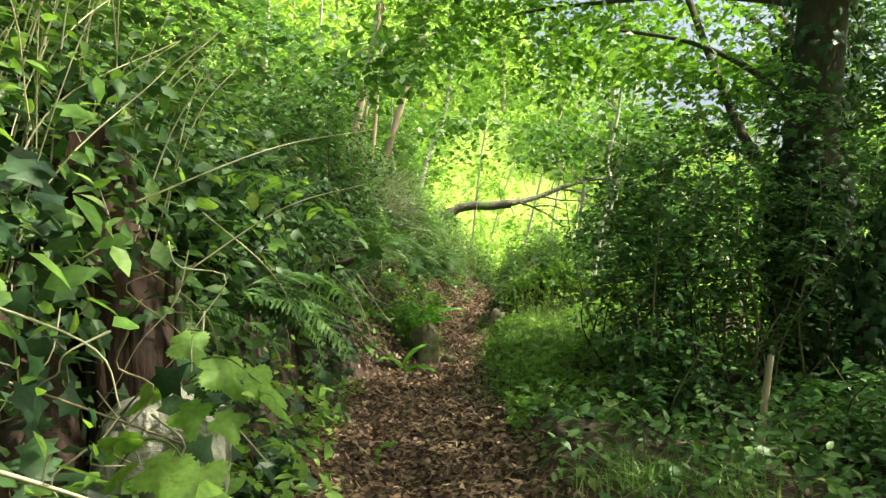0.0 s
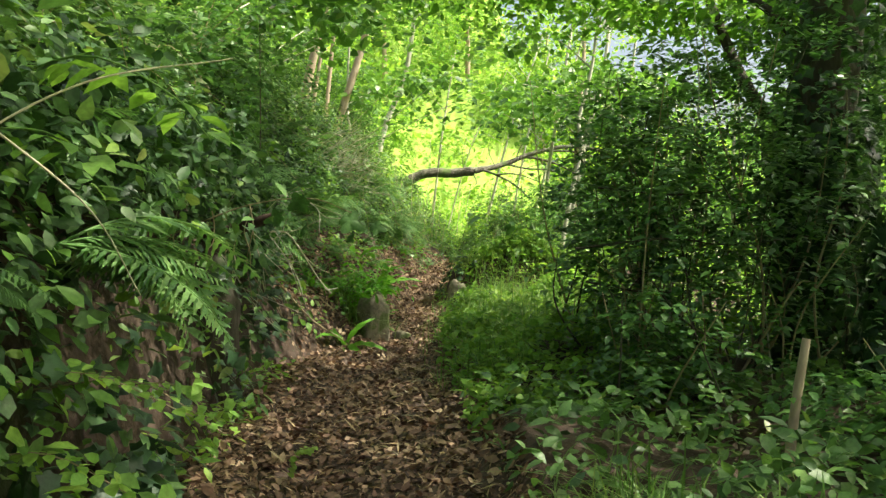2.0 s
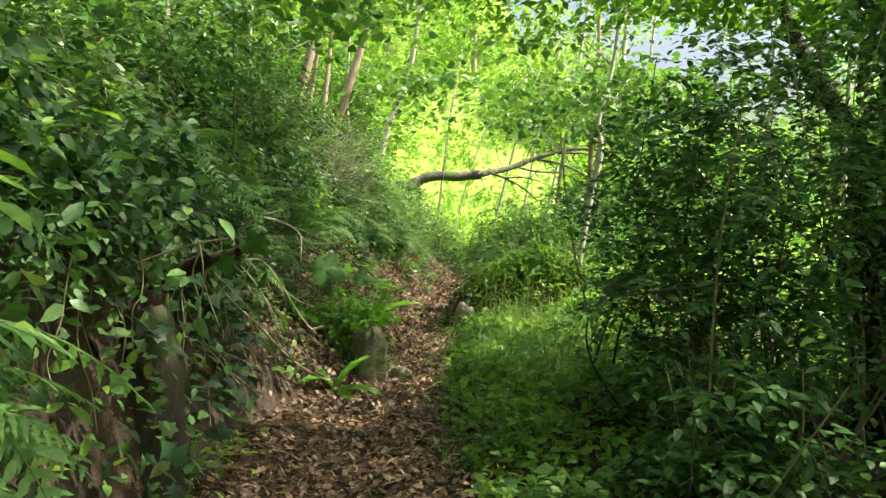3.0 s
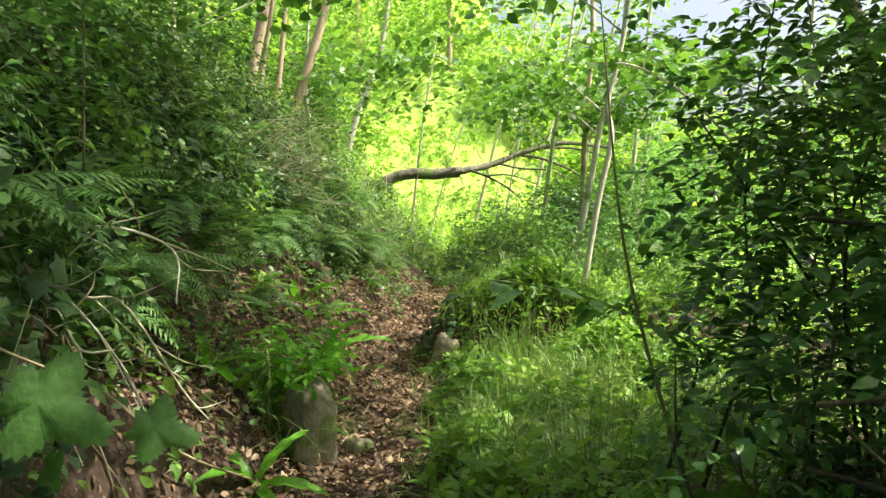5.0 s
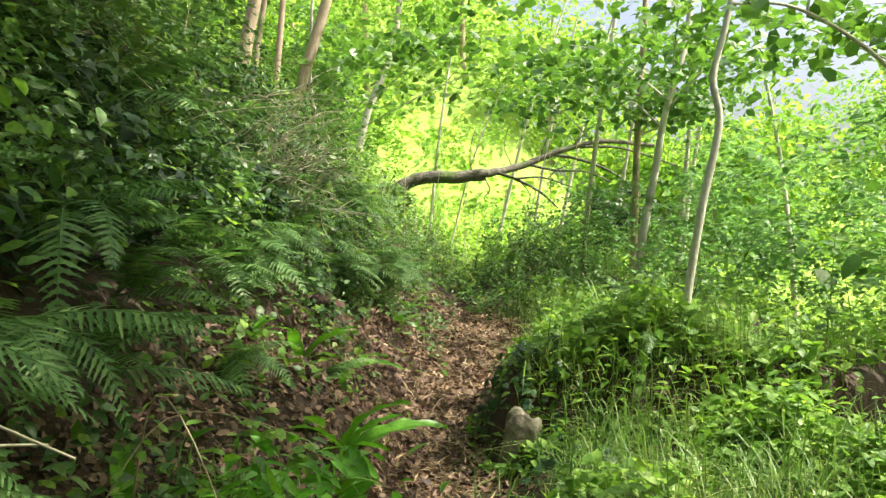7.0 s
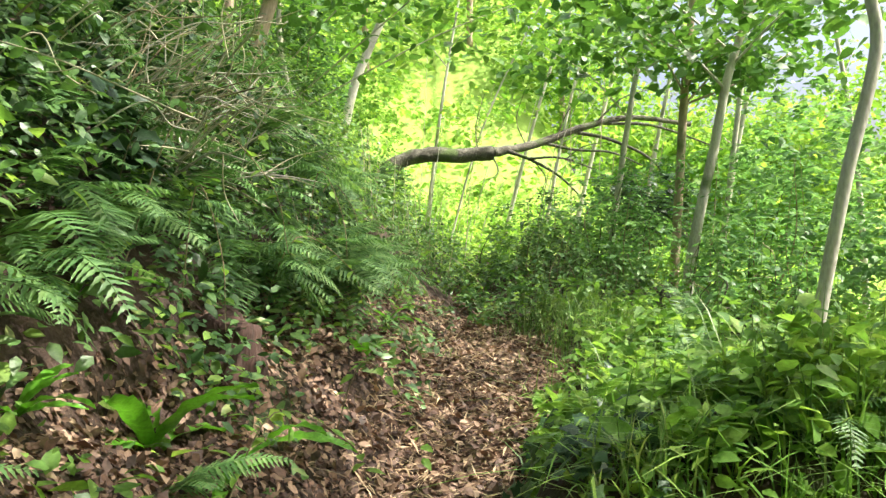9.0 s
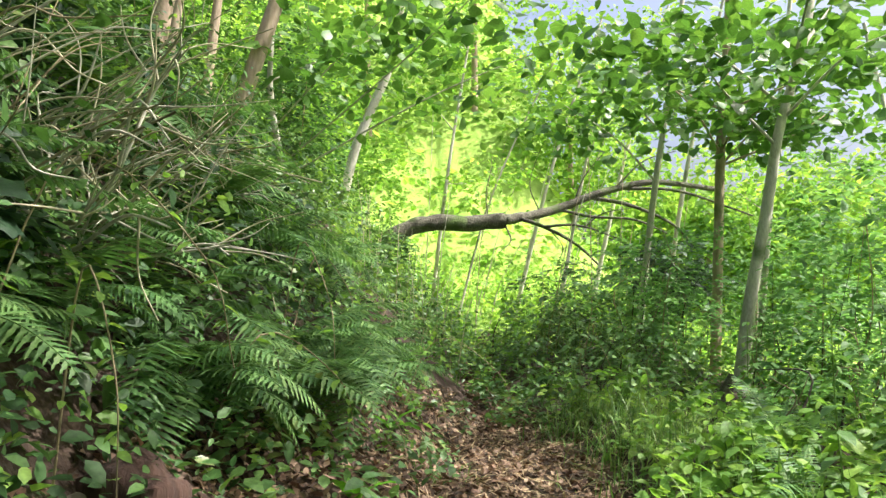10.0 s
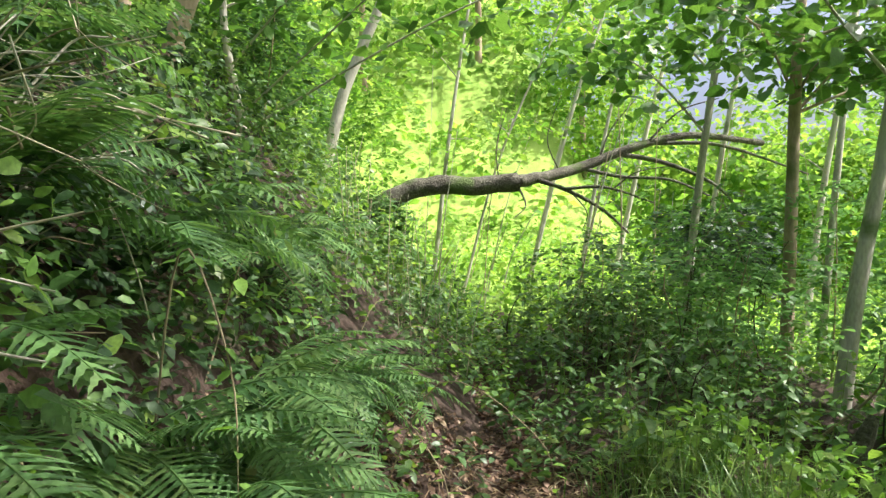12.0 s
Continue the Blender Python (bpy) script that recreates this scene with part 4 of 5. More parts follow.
n = 900
y = rng.normal(13.0, 0.75, n)
x = edge_right(y) + rng.uniform(0.02, 0.55, n)
N = normal_at(x, y)
P = on_land(x, y) + N * (0.02 + 0.1 * rng.random((n, 1)))
k = np.sin(6 * y) + np.sin(9 * x + 3 * y) + 0.7 * rng.normal(size=n) > -0.3
V, F = scatter(IVY, P[k], N[k] + np.array([-0.2, -0.3, 0.2]) + 0.4 * rng.normal(size=(k.sum(), 3)), sizes(int(k.sum()), 0.055))
tagged(mesh_part("mound_ivy", V, F, M_IVY), "small dark ivy leaves over the mound's edge", "ivy", kind="stuff")


# ---- ferns ----
def frond_mesh(name, pairs=21, length=1.0, droop=0.5, width=0.19):
    """A fern frond along x: a bowed rib and tapered side leaflets with toothed edges."""
    u = np.linspace(0, 1, 26)
    bow = np.stack([u * (1 - 0.25 * droop * u), 0.03 * np.sin(3 * u), 0.55 * droop * u - 0.95 * droop * u ** 2.2], axis=1) * length
    V, F = tube(bow, 0.006, 0.0015, 4, 24)
    F = np.vstack([F[:, [0, 1, 2]], F[:, [0, 2, 3]]])
    pieces = [(V, F)]
    for k in range(pairs):
        f = 0.14 + 0.85 * k / pairs
        i = min(int(f * 25), 24)
        c = bow[i] + (bow[i + 1] - bow[i]) * (f * 25 - i)
        t = unit(bow[i + 1] - bow[i])
        L = length * width * math.sin(math.pi * min(0.98, 0.16 + 0.84 * f)) ** 0.75 * (1.15 - 0.35 * f) + 0.012
        for side in (1, -1):
            a = unit(np.array([0.0, side, 0.0]) + t * 0.3 + np.array([0, 0, -0.12 + rng.normal() * 0.08]))
            b = t
            w = length * 0.43 / pairs
            m = 5
            top, low, mid = [], [], []
            for j in range(m + 1):
                s = j / m
                wj = w * (1 - s) ** 0.6 * (1.0 if j % 2 == 0 else 0.55) * (1 if j < m else 0)
                p = c + a * L * s + np.array([0, 0, -0.18 * L * s * s])
                mid.append(p + np.array([0, 0, -0.003]))
                top.append(p + b * wj)
                low.append(p - b * wj)
            W = np.array(top + mid + low)
            T = []
            for j in range(m):
                p, q, r = j, m + 1 + j, 2 * (m + 1) + j
                T += [(p, q, q + 1), (p, q + 1, p + 1), (q, r, r + 1), (q, r + 1, q + 1)]
            pieces.append((W, np.array(T)))
    V, F = join(pieces)
    ob = mesh_part(name, V, F, M_FERN)
    me = ob.data
    bpy.data.objects.remove(ob)
    return me


FRONDS = [frond_mesh("frond", 21, 1.0, d, w) for d, w in ((0.45, 0.19), (0.7, 0.21), (0.9, 0.18), (0.3, 0.2))]


def fern(x, y, size, count=9, tilt=None, lift=0.0, group="ferns on the bank", label="green fern with arching toothed fronds", rise=(-5, 40), fan_out=75):
    z = float(land(x, y)) + lift
    t = thing("fern", label, "fern", group, (x, y, z))
    for i in range(count):
        az = 360 * i / count + rng.uniform(-20, 20)
        s = size * rng.uniform(0.7, 1.15)
        el = rng.uniform(15, 55)
        if tilt is not None:
            az = tilt + rng.uniform(-fan_out, fan_out)
            el = rng.uniform(*rise)
        o = new("frond", FRONDS[int(rng.integers(0, 4))])
        o.parent = t
        o.matrix_basis = pose(0, 0, 0, rng.uniform(-15, 15), -el, az) @ Matrix.Scale(s, 4)
    return t


for x, y, s, c, tl, lf in ((-1.65, 4.8, 0.9, 7, 10, 0.0), (-1.55, 6.2, 0.8, 7, 0, 0.1), (-1.6, 5.3, 0.8, 7, 0, 0.0), (-1.5, 7.8, 0.8, 7, 0, 0.0), (-1.5, 9.2, 0.75, 7, 0, 0.1), (-1.25, 10.6, 0.75, 6, -10, 0.2), (-1.3, 11.9, 0.8, 6, 0, 0.2),
                           (-1.05, 12.9, 0.7, 6, 0, 0.1), (-1.15, 12.3, 0.7, 7, -20, 0.1), (-1.2, 13.3, 0.6, 7, -30, 0.1), (-0.85, 11.7, 0.5, 7, -30, 0.05), (-1.3, 11.2, 0.7, 7, -10, 0.1), (-0.45, 12.7, 0.42, 6, -20, 0.0), (-1.2, 13.7, 0.75, 6, -10, 0.3), (-1.7, 12.4, 0.9, 6, 0, 0.5), (-1.7, 10.0, 0.9, 6, 0, 0.5)):
    fern(x, y, s, c, tl, lf)
for x, y in ((-1.5, 8.7), (-1.5, 9.4), (-1.4, 10.2), (-1.55, 7.9), (-1.45, 11.0)):
    fern(x, y, 0.8, 8, -25, 0.4, rise=(-15, 25), fan_out=60)
# the fern clumps at the bend, fronds arching out over the path's edge
for x, y, s, c, tl, lf in ((-0.22, 16.6, 0.82, 12, -20, 0.3), (-0.12, 17.3, 0.8, 11, -15, 0.3), (-0.42, 15.9, 0.78, 11, -35, 0.25), (-0.65, 16.9, 0.85, 9, -20, 0.4), (-0.75, 15.3, 0.72, 10, -40, 0.22), (-0.9, 16.1, 0.85, 9, -30, 0.4),
                           (0.0, 18.0, 0.75, 10, -20, 0.25), (-1.05, 14.7, 0.72, 8, -40, 0.3), (-1.3, 15.6, 0.8, 8, -30, 0.5), (-1.2, 16.9, 0.85, 8, -25, 0.5), (0.3, 19.3, 0.7, 8, -10, 0.0), (-0.5, 19.0, 0.8, 8, -10, 0.3), (-1.45, 14.0, 0.8, 7, -30, 0.5),
                           (-0.12, 15.8, 0.78, 11, -42, 0.27), (-0.45, 15.2, 0.76, 10, -45, 0.24), (-0.62, 14.75, 0.72, 11, -42, 0.2), (-0.95, 14.3, 0.7, 9, -40, 0.2), (-0.2, 16.2, 0.65, 8, -50, 0.2), (-0.5, 18.2, 0.8, 8, -20, 0.4), (-1.0, 13.5, 0.65, 7, -30, 0.25)):
    fern(x, y, s, c, tl, lf, rise=(-22, 32), fan_out=75)
fern(-1.0, 3.85, 0.78, 8, 12, 1.38 - float(land(-1.0, 3.85)), rise=(-25, 8), fan_out=40, label="hanging fern with drooping toothed fronds")
fern(-1.1, 3.2, 0.5, 5, 0, 1.35 - float(land(-1.1, 3.2)), rise=(-40, 10), label="hanging fern with drooping toothed fronds")
for x, y, s in ((2.35, 15.3, 0.6), (2.9, 16.6, 0.65), (1.75, 12.7, 0.45), (3.3, 18.0, 0.7), (2.1, 14.0, 0.45)):
    fern(x, y, s, 8, None, 0.0, "ferns beyond the path", "small fern in the grass beyond the path")


def strap_mesh():
    """A long glossy strap leaf with a waved edge, along x."""
    n = 12
    u = np.linspace(0, 1, n)
    w = 0.085 * np.sin(np.pi * np.clip(u * 0.93 + 0.07, 0, 1)) ** 0.6
    w[-1] = 0.004
    z = 0.55 * u - 0.62 * u ** 2
    wave = 0.018 * np.sin(np.arange(n) * 2.1)
    V = np.vstack([np.stack([u, w, z + 0.03 + wave], 1), np.stack([u, 0 * u, z], 1), np.stack([u, -w, z + 0.03 - wave], 1)])
    F = []
    for r in (0, n):
        for i in range(n - 1):
            F.append((r + i, r + n + i, r + n + i + 1, r + i + 1))
    ob = mesh_part("leaf", V, F, M_STRAP, smooth=True)
    me = ob.data
    bpy.data.objects.remove(ob)
    return me


STRAP = strap_mesh()
for x, y, s, c in ((-0.25, 11.7, 0.6, 13), (-0.5, 9.55, 0.5, 8), (-0.95, 10.3, 0.55, 8), (-0.28, 13.65, 0.42, 6), (-0.62, 13.1, 0.5, 8), (-0.25, 10.55, 0.36, 8), (0.12, 14.9, 0.28, 5), (0.25, 17.0, 0.3, 6), (-0.35, 12.9, 0.3, 6), (-0.9, 12.6, 0.3, 8), (-1.0, 13.3, 0.34, 8)):
    t = thing("strap_fern", "bright green strap-leaved fern clump", "fern", "strap ferns on the bank", (x, y, float(land(x, y)) - 0.02))
    for i in range(c):
        o = new("leaf", STRAP)
        o.parent = t
        o.matrix_basis = pose(0, 0, 0, rng.uniform(-25, 25), rng.uniform(-45, 10), 360 * i / c + rng.uniform(-25, 25)) @ Matrix.Scale(s * rng.uniform(0.65, 1.1), 4)


# ---- grass, stalks, litter ----
def blades(n, P, height, width, lean, head=None):
    """Bent grass blades of three lengths, as strips."""
    th = rng.random(n) * 2 * np.pi
    D = np.stack([np.cos(th), np.sin(th), 0 * th], 1) if head is None else unit(head + 0.5 * rng.normal(size=(n, 3)) * np.array([1, 1, 0]))
    S = np.stack([-D[:, 1], D[:, 0], 0 * th], 1)
    H = sizes(n, height, 0.35)[:, None]
    B = lean * rng.random((n, 1)) * 1.6
    rows = []
    for u, w in ((0, 1), (0.4, 0.9), (0.75, 0.6), (1, 0.05)):
        c = P + np.array([0, 0, 1]) * H * (u - 0.45 * B * u * u) + D * H * B * u * u
        rows += [c + S * width * w, c - S * width * w]
    V = np.stack(rows, 1).reshape(-1, 3)
    q = np.array([(0, 1, 3, 2), (2, 3, 5, 4), (4, 5, 7, 6)])
    return V, (q[None] + (np.arange(n) * 8)[:, None, None]).reshape(-1, 4)


def tuft(label, x, y, r, n, h, name="grass_tuft", dz=0.0):
    px, py = x + rng.normal(size=n) * r, y + rng.normal(size=n) * r
    V, F = blades(n, on_land(px, py, dz), h, 0.0045, 1.15)
    return tagged(mesh_part(name, V, F, M_GRASS), label, "grass", "grass tufts by the path", "stuff")


for x, y, r, n, h in ((0.78, 7.1, 0.16, 420, 0.38), (0.85, 8.2, 0.2, 420, 0.32), (-0.36, 10.2, 0.13, 700, 0.42), (-0.55, 10.4, 0.15, 500, 0.38), (1.0, 4.2, 0.2, 420, 0.3), (1.25, 3.6, 0.25, 360, 0.28),
                      (1.0, 10.6, 0.25, 500, 0.35), (1.3, 11.6, 0.3, 700, 0.35), (1.1, 12.5, 0.12, 300, 0.3), (1.8, 12.6, 0.3, 800, 0.35), (1.95, 13.7, 0.3, 700, 0.3), (2.1, 15.0, 0.35, 700, 0.35), (2.2, 16.2, 0.3, 700, 0.35),
                      (2.3, 17.4, 0.3, 600, 0.4), (2.4, 18.8, 0.3, 500, 0.4), (2.6, 12.6, 0.5, 700, 0.35), (3.0, 13.6, 0.5, 600, 0.4), (0.95, 9.4, 0.25, 450, 0.3), (1.7, 9.7, 0.4, 500, 0.35), (0.55, 16.6, 0.15, 120, 0.15), (1.3, 9.0, 0.3, 800, 0.5), (1.9, 10.6, 0.35, 900, 0.5), (1.5, 11.2, 0.3, 900, 0.5), (2.4, 11.6, 0.4, 900, 0.5), (2.2, 12.8, 0.35, 800, 0.45),
                      (1.15, 10.0, 0.2, 600, 0.45), (2.9, 10.6, 0.4, 700, 0.5), (1.45, 12.1, 0.2, 500, 0.45), (1.9, 17.9, 0.2, 500, 0.4), (2.0, 16.9, 0.2, 500, 0.4)):
    tuft("green tuft of long grass", x, y, r, int(n * 0.6), h * 0.7)

# leafy herbs to the right of the path and over the mound
pieces, fresh = [], []
for n, x0, x1, y0, y1, h, out in ((5200, 0.15, 3.2, 2.0, 6.5, 0.32, pieces), (7500, 0.25, 2.8, 7.4, 11.8, 0.4, fresh), (4600, 0.4, 2.4, 11.8, 14.8, 0.32, fresh), (4600, 0.15, 3.0, 14.8, 19, 0.45, fresh),
                                  (7500, 2.0, 9.0, 7.5, 14, 0.7, fresh), (8500, 1.6, 9.0, 14, 25, 0.7, fresh), (2600, -0.35, 0.6, 18.3, 25, 0.35, pieces), (1500, -0.9, 0.4, 20.5, 26, 0.5, fresh), (2000, 0.06, 0.6, 11.9, 15.0, 0.16, fresh), (2600, 0.7, 2.4, 11.2, 13.6, 0.28, fresh), (1500, 0.05, 0.5, 8.4, 11.2, 0.3, fresh), (3200, 1.5, 3.6, 10.2, 14.2, 0.4, fresh)):
    y = rng.uniform(y0, y1, n)
    x = edge_right(y) + x0 + (x1 - x0) * rng.random(n) + 0.1 * np.sin(5 * y) * np.sin(1.7 * y + 1) - 0.08
    c = 0.5 + 0.3 * np.sin(3.3 * x + 2.1 * y) + 0.3 * np.sin(5.1 * y - 4.0 * x)
    k = c + 0.3 * rng.normal(size=n) > 0.3
    x, y, c = x[k], y[k], c[k]
    P = on_land(x, y) + np.stack([0 * x, 0 * x, h * np.clip(c, 0.2, 1.1) * rng.random(len(x)) ** 0.6], 1)
    out.append(scatter(OVATE, P, facing(len(P), 1, 0.5), sizes(len(P), 0.08)))
V, F = join(pieces)
tagged(mesh_part("verge_herbs", V, F, M_BRAMBLE), "low green herbs on the shaded verge", "herbs", kind="stuff")
n = 1700
y = rng.uniform(12.6, 16.2, n)
x = edge_right(y) + 0.35 + 2.0 * rng.random(n)
P = on_land(x, y) + np.stack([0 * x, 0 * x, 0.05 + 0.2 * rng.random(n) * (0.6 + 0.4 * np.sin(4 * x + 3 * y))], 1)
fresh.append(scatter(OVATE, P, facing(n, 1, 0.35), sizes(n, 0.12)))
V, F = join(fresh)
tagged(mesh_part("mound_herbs", V, F, M_FRESH), "fresh bright herbs over the mound", "herbs", kind="stuff")


def nettle():
    t = thing("nettle", "upright nettle with toothed paired leaves", "nettle", "nettles beside the path")
    V, F = tube([(0, 0, -0.03), (0.02, 0.01, 0.4), (0.0, 0.03, 0.85)], 0.005, 0.002, 5, 8)
    stem = mesh_part("stem", V, F, M_GRASS, t, smooth=True)
    ob = None
    for k in range(8):
        z = 0.14 + 0.7 * k / 7
        for s in (0, 180):
            az = 90 * (k % 2) + s + rng.uniform(-15, 15)
            m = pose(0.01, 0.015, z, rng.uniform(-12, 12), 18, az) @ Matrix.Scale((0.13 - 0.009 * k) * rng.uniform(0.85, 1.1), 4)
            if ob is None:
                ob = mesh_part("leaf", OVATE[0], OVATE[1], M_BRAMBLE, stem)
                ob.matrix_basis = m
            else:
                shared("leaf", ob, m, stem)
    return t


first = nettle()
first.matrix_basis = pose(2.35, 19.6, float(land(2.35, 19.6)))
for i in range(95):
    if i < 60:
        y = rng.uniform(17.5, 24)
        x = float(edge_right(y)) + rng.uniform(0.1, 1.6)
    elif i < 80:
        y = rng.uniform(9.5, 17)
        x = float(edge_right(y)) + rng.uniform(1.0, 2.8)
    else:
        y = rng.uniform(20.5, 24.5)
        x = float(edge_left(y)) + rng.uniform(-0.8, 0.3)
    s = rng.uniform(0.6, 1.25)
    copy_thing(first, pose(x, y, float(land(x, y)), rng.uniform(-10, 10), rng.uniform(-10, 10), rng.uniform(0, 360)) @ Matrix.Scale(s, 4))

# dead leaves over path and slope
n = 46000
y = np.concatenate([rng.uniform(0.5, 25, n // 2), rng.uniform(2.5, 16, n // 2)])
el, er = edge_left(y), edge_right(y)
x = el + (er - el) * rng.uniform(0, 1.12, n)
k = rng.random(n) < 0.5 * ss((y - 7.0) / 3) * (1 - ss((y - 17) / 3))
x = np.where(k, el - 1.1 * rng.random(n), x)
k = x > -9
x, y = x[k], y[k]
P = on_land(x, y, 0.008) + np.stack([0 * x, 0 * x, 0.02 * rng.random(len(x))], 1)
N = normal_at(x, y) + 0.6 * rng.normal(size=(len(x), 3)) * np.array([1, 1, 0.3])
near = (y > 3) & (y < 11) & (rng.random(len(y)) < 0.6)
yb = rng.uniform(9.5, 19.5, 15000)
xb = edge_left(yb) - 1.0 + (edge_right(yb) - edge_left(yb) + 1.0) * rng.random(15000)
PB = on_land(xb, yb, 0.012) + np.stack([0 * xb, 0 * xb, 0.02 * rng.random(15000)], 1)
NB = normal_at(xb, yb) + 0.6 * rng.normal(size=(15000, 3)) * np.array([1, 1, 0.3])
V, F = join([scatter(OVATE, PB, NB, sizes(15000, 0.043, 0.4)), scatter(OVATE, P[near], N[near], sizes(int(near.sum()), 0.046, 0.4)), scatter(SIMPLE, P[~near], N[~near], sizes(int((~near).sum()), 0.044, 0.4))])
tagged(mesh_part("leaf_litter", V, F, M_LITTER), "brown dead leaves lying on the path", "leaf litter", kind="stuff")

# straw and stalk bits among the leaves by the bend
n = 6500
y = np.concatenate([rng.uniform(11.5, 18.5, n // 2), rng.uniform(3, 18.5, n - n // 2)])
x = edge_left(y) + (edge_right(y) - edge_left(y)) * rng.uniform(-0.3 * (y > 9), 1.08, n)
P = on_land(x, y, 0.022) + np.stack([0 * x, 0 * x, 0.015 * rng.random(n)], 1)
V, F = scatter((SIMPLE[0] * np.array([1, 0.14, 0.4]), SIMPLE[1]), P, normal_at(x, y) + 0.25 * rng.normal(size=(n, 3)), sizes(n, 0.095, 0.4))
tagged(mesh_part("straw_litter", V, F, M_CHAFF), "pale straw and stalk bits strewn on the path", "straw", kind="stuff")

# dry stalks, canes and sticks
def cane(label, pts, r, mat, name="cane", leaves=0, size=0.06, group="canes on the bank"):
    V, F = tube(pts, r, r * 0.45, 5, 16, 0.05)
    if not leaves:
        return tagged(mesh_part(name, V, F, mat, smooth=True), label, "stem", group)
    t = thing(name, label, "stem", group)
    stem = mesh_part("stem", V, F, mat, t, smooth=True)
    C = smooth_line(pts, 60)
    ob = None
    for i in range(leaves):
        c = C[int(8 + 51 * i / leaves)]
        m = pose(*c, rng.uniform(-25, 25), rng.uniform(-5, 30), rng.uniform(0, 360)) @ Matrix.Scale(size * rng.uniform(0.7, 1.2), 4)
        if ob is None:
            ob = mesh_part("leaf", OVATE[0], OVATE[1], M_FRESH, stem)
            ob.matrix_basis = m
        else:
            shared("leaf", ob, m, stem)
    return t


for i in range(42):
    y = rng.uniform(1.2, 4.0)
    x = float(edge_left(y)) - rng.uniform(0.25, 0.9)
    z = float(land(x, y))
    h = rng.uniform(0.7, 1.3)
    dx, dy = rng.uniform(-0.2, 0.45), rng.uniform(-0.3, 0.6)
    cane("dry pale grass stalk leaning from the bank", [(x, y, z - 0.02), (x + dx * 0.4, y + dy * 0.4, z + h * 0.6), (x + dx * 1.3, y + dy * 1.3, z + h)], 0.0045, M_STRAW, "dry_stalk", group="dry stalks on the bank")
for i in range(34):
    y = rng.uniform(20.5, 24.6)
    x = float(edge_left(y)) - rng.uniform(0.1, 1.5)
    z = float(land(x, y))
    h = rng.uniform(0.8, 1.7)
    dx = rng.uniform(-0.15, 0.4)
    cane("dry pale stalk standing below the log", [(x, y, z - 0.03), (x + dx * 0.4, y, z + h * 0.6), (x + dx, y + rng.uniform(-0.2, 0.2), z + h)], rng.uniform(0.004, 0.008), M_STRAW, "dry_stalk", group="dry stalks below the log")
for i in range(44):
    y = rng.uniform(1.5, 3.4)
    x = float(edge_left(y)) - rng.uniform(0.1, 0.7)
    z = max(float(land(x, y)), 1.2) + rng.uniform(0.1, 0.5)
    h = rng.uniform(0.7, 1.3)
    dx, dy = rng.uniform(-0.35, 0.5), rng.uniform(-0.2, 0.5)
    cane("dry pale grass stalk leaning from the bank", [(x - dx * 0.3, y, z - 0.5), (x, y, z), (x + dx * 0.5, y + dy * 0.5, z + h * 0.6), (x + dx * 1.1, y + dy, z + h * 0.9)], rng.uniform(0.003, 0.006), M_STRAW, "dry_stalk", group="dry stalks on the bank")
for i in range(34):
    y = rng.uniform(1.5, 20)
    x = float(edge_left(y)) - rng.uniform(0.3, 1.4)
    z = float(land(x, y))
    dx, dy = rng.uniform(0.2, 0.75), rng.uniform(-0.8, 0.8)
    up = rng.uniform(0.25, 0.8)
    cane("arching bramble cane with green leaves", [(x, y, z - 0.02), (x + dx * 0.4, y + dy * 0.4, z + up), (x + dx, y + dy, z + up * 0.6), (x + dx * 1.15, y + dy * 1.3, z + up * 0.1)], rng.uniform(0.003, 0.005), M_CANE, "bramble_cane", 14, 0.07)
for pts, r in (([(-1.5, 8.6, 1.25), (-1.1, 8.7, 0.9), (-0.8, 9.0, 0.5), (-0.5, 9.4, 0.22)], 0.014), ([(-1.3, 8.3, 1.0), (-1.05, 8.5, 0.7), (-0.95, 8.55, 0.25)], 0.01), ([(-1.6, 9.3, 1.35), (-1.0, 9.5, 0.85), (-0.6, 9.7, 0.48)], 0.009),
               ([(-1.5, 2.2, 1.3), (-1.15, 2.1, 1.25), (-0.75, 2.4, 1.0)], 0.006), ([(-1.3, 1.6, 0.95), (-0.9, 1.8, 0.75), (-0.55, 1.95, 0.68)], 0.008), ([(-1.2, 2.9, 1.6), (-0.9, 3.0, 1.35), (-0.85, 3.05, 1.1)], 0.005)):
    cane("bare grey branch hanging down the bank", pts, r, M_CANE, "branch", group="bare branches on the bank")
V, F = tube([(1.92, 4.8, 0.15), (1.95, 4.8, 0.55), (2.0, 4.8, 0.95)], 0.028, 0.02, 8, 14, 0.08)
tagged(mesh_part("broken_stake", V, F, M_TAN, smooth=True), "pale broken stake standing in the verge", "stake")
rotten = thing("rotten_trunk", "red-brown rotten trunk standing against the bank", "trunk")
V, F = tube([(-1.1, 3.0, 0.0), (-1.12, 3.0, 0.6), (-1.16, 2.98, 1.2), (-1.4, 3.0, 2.0)], 0.2, 0.16, 14, 30, 0.16)
mesh_part("core", V, F, M_ROT, rotten, smooth=True)
for th in (-150, -120, -95, -70, -40, -10):
    a, lean = radians(th), rng.uniform(-0.05, 0.05)
    r, z0, z1 = 0.19, rng.uniform(0.3, 0.8), rng.uniform(1.15, 1.7)
    pts = [(-1.1 - 0.05 * z + lean * z + r * math.cos(a) + rng.uniform(-0.02, 0.02), 3.0 + r * math.sin(a), z) for z in np.linspace(z0, z1, 5)]
    V, F = tube(pts, rng.uniform(0.025, 0.045), 0.012, 7, 22, 0.2)
    mesh_part("bark_strip", V, F, M_ROT if th % 20 else M_BARK, rotten, "loose strip of rotten bark", smooth=True)
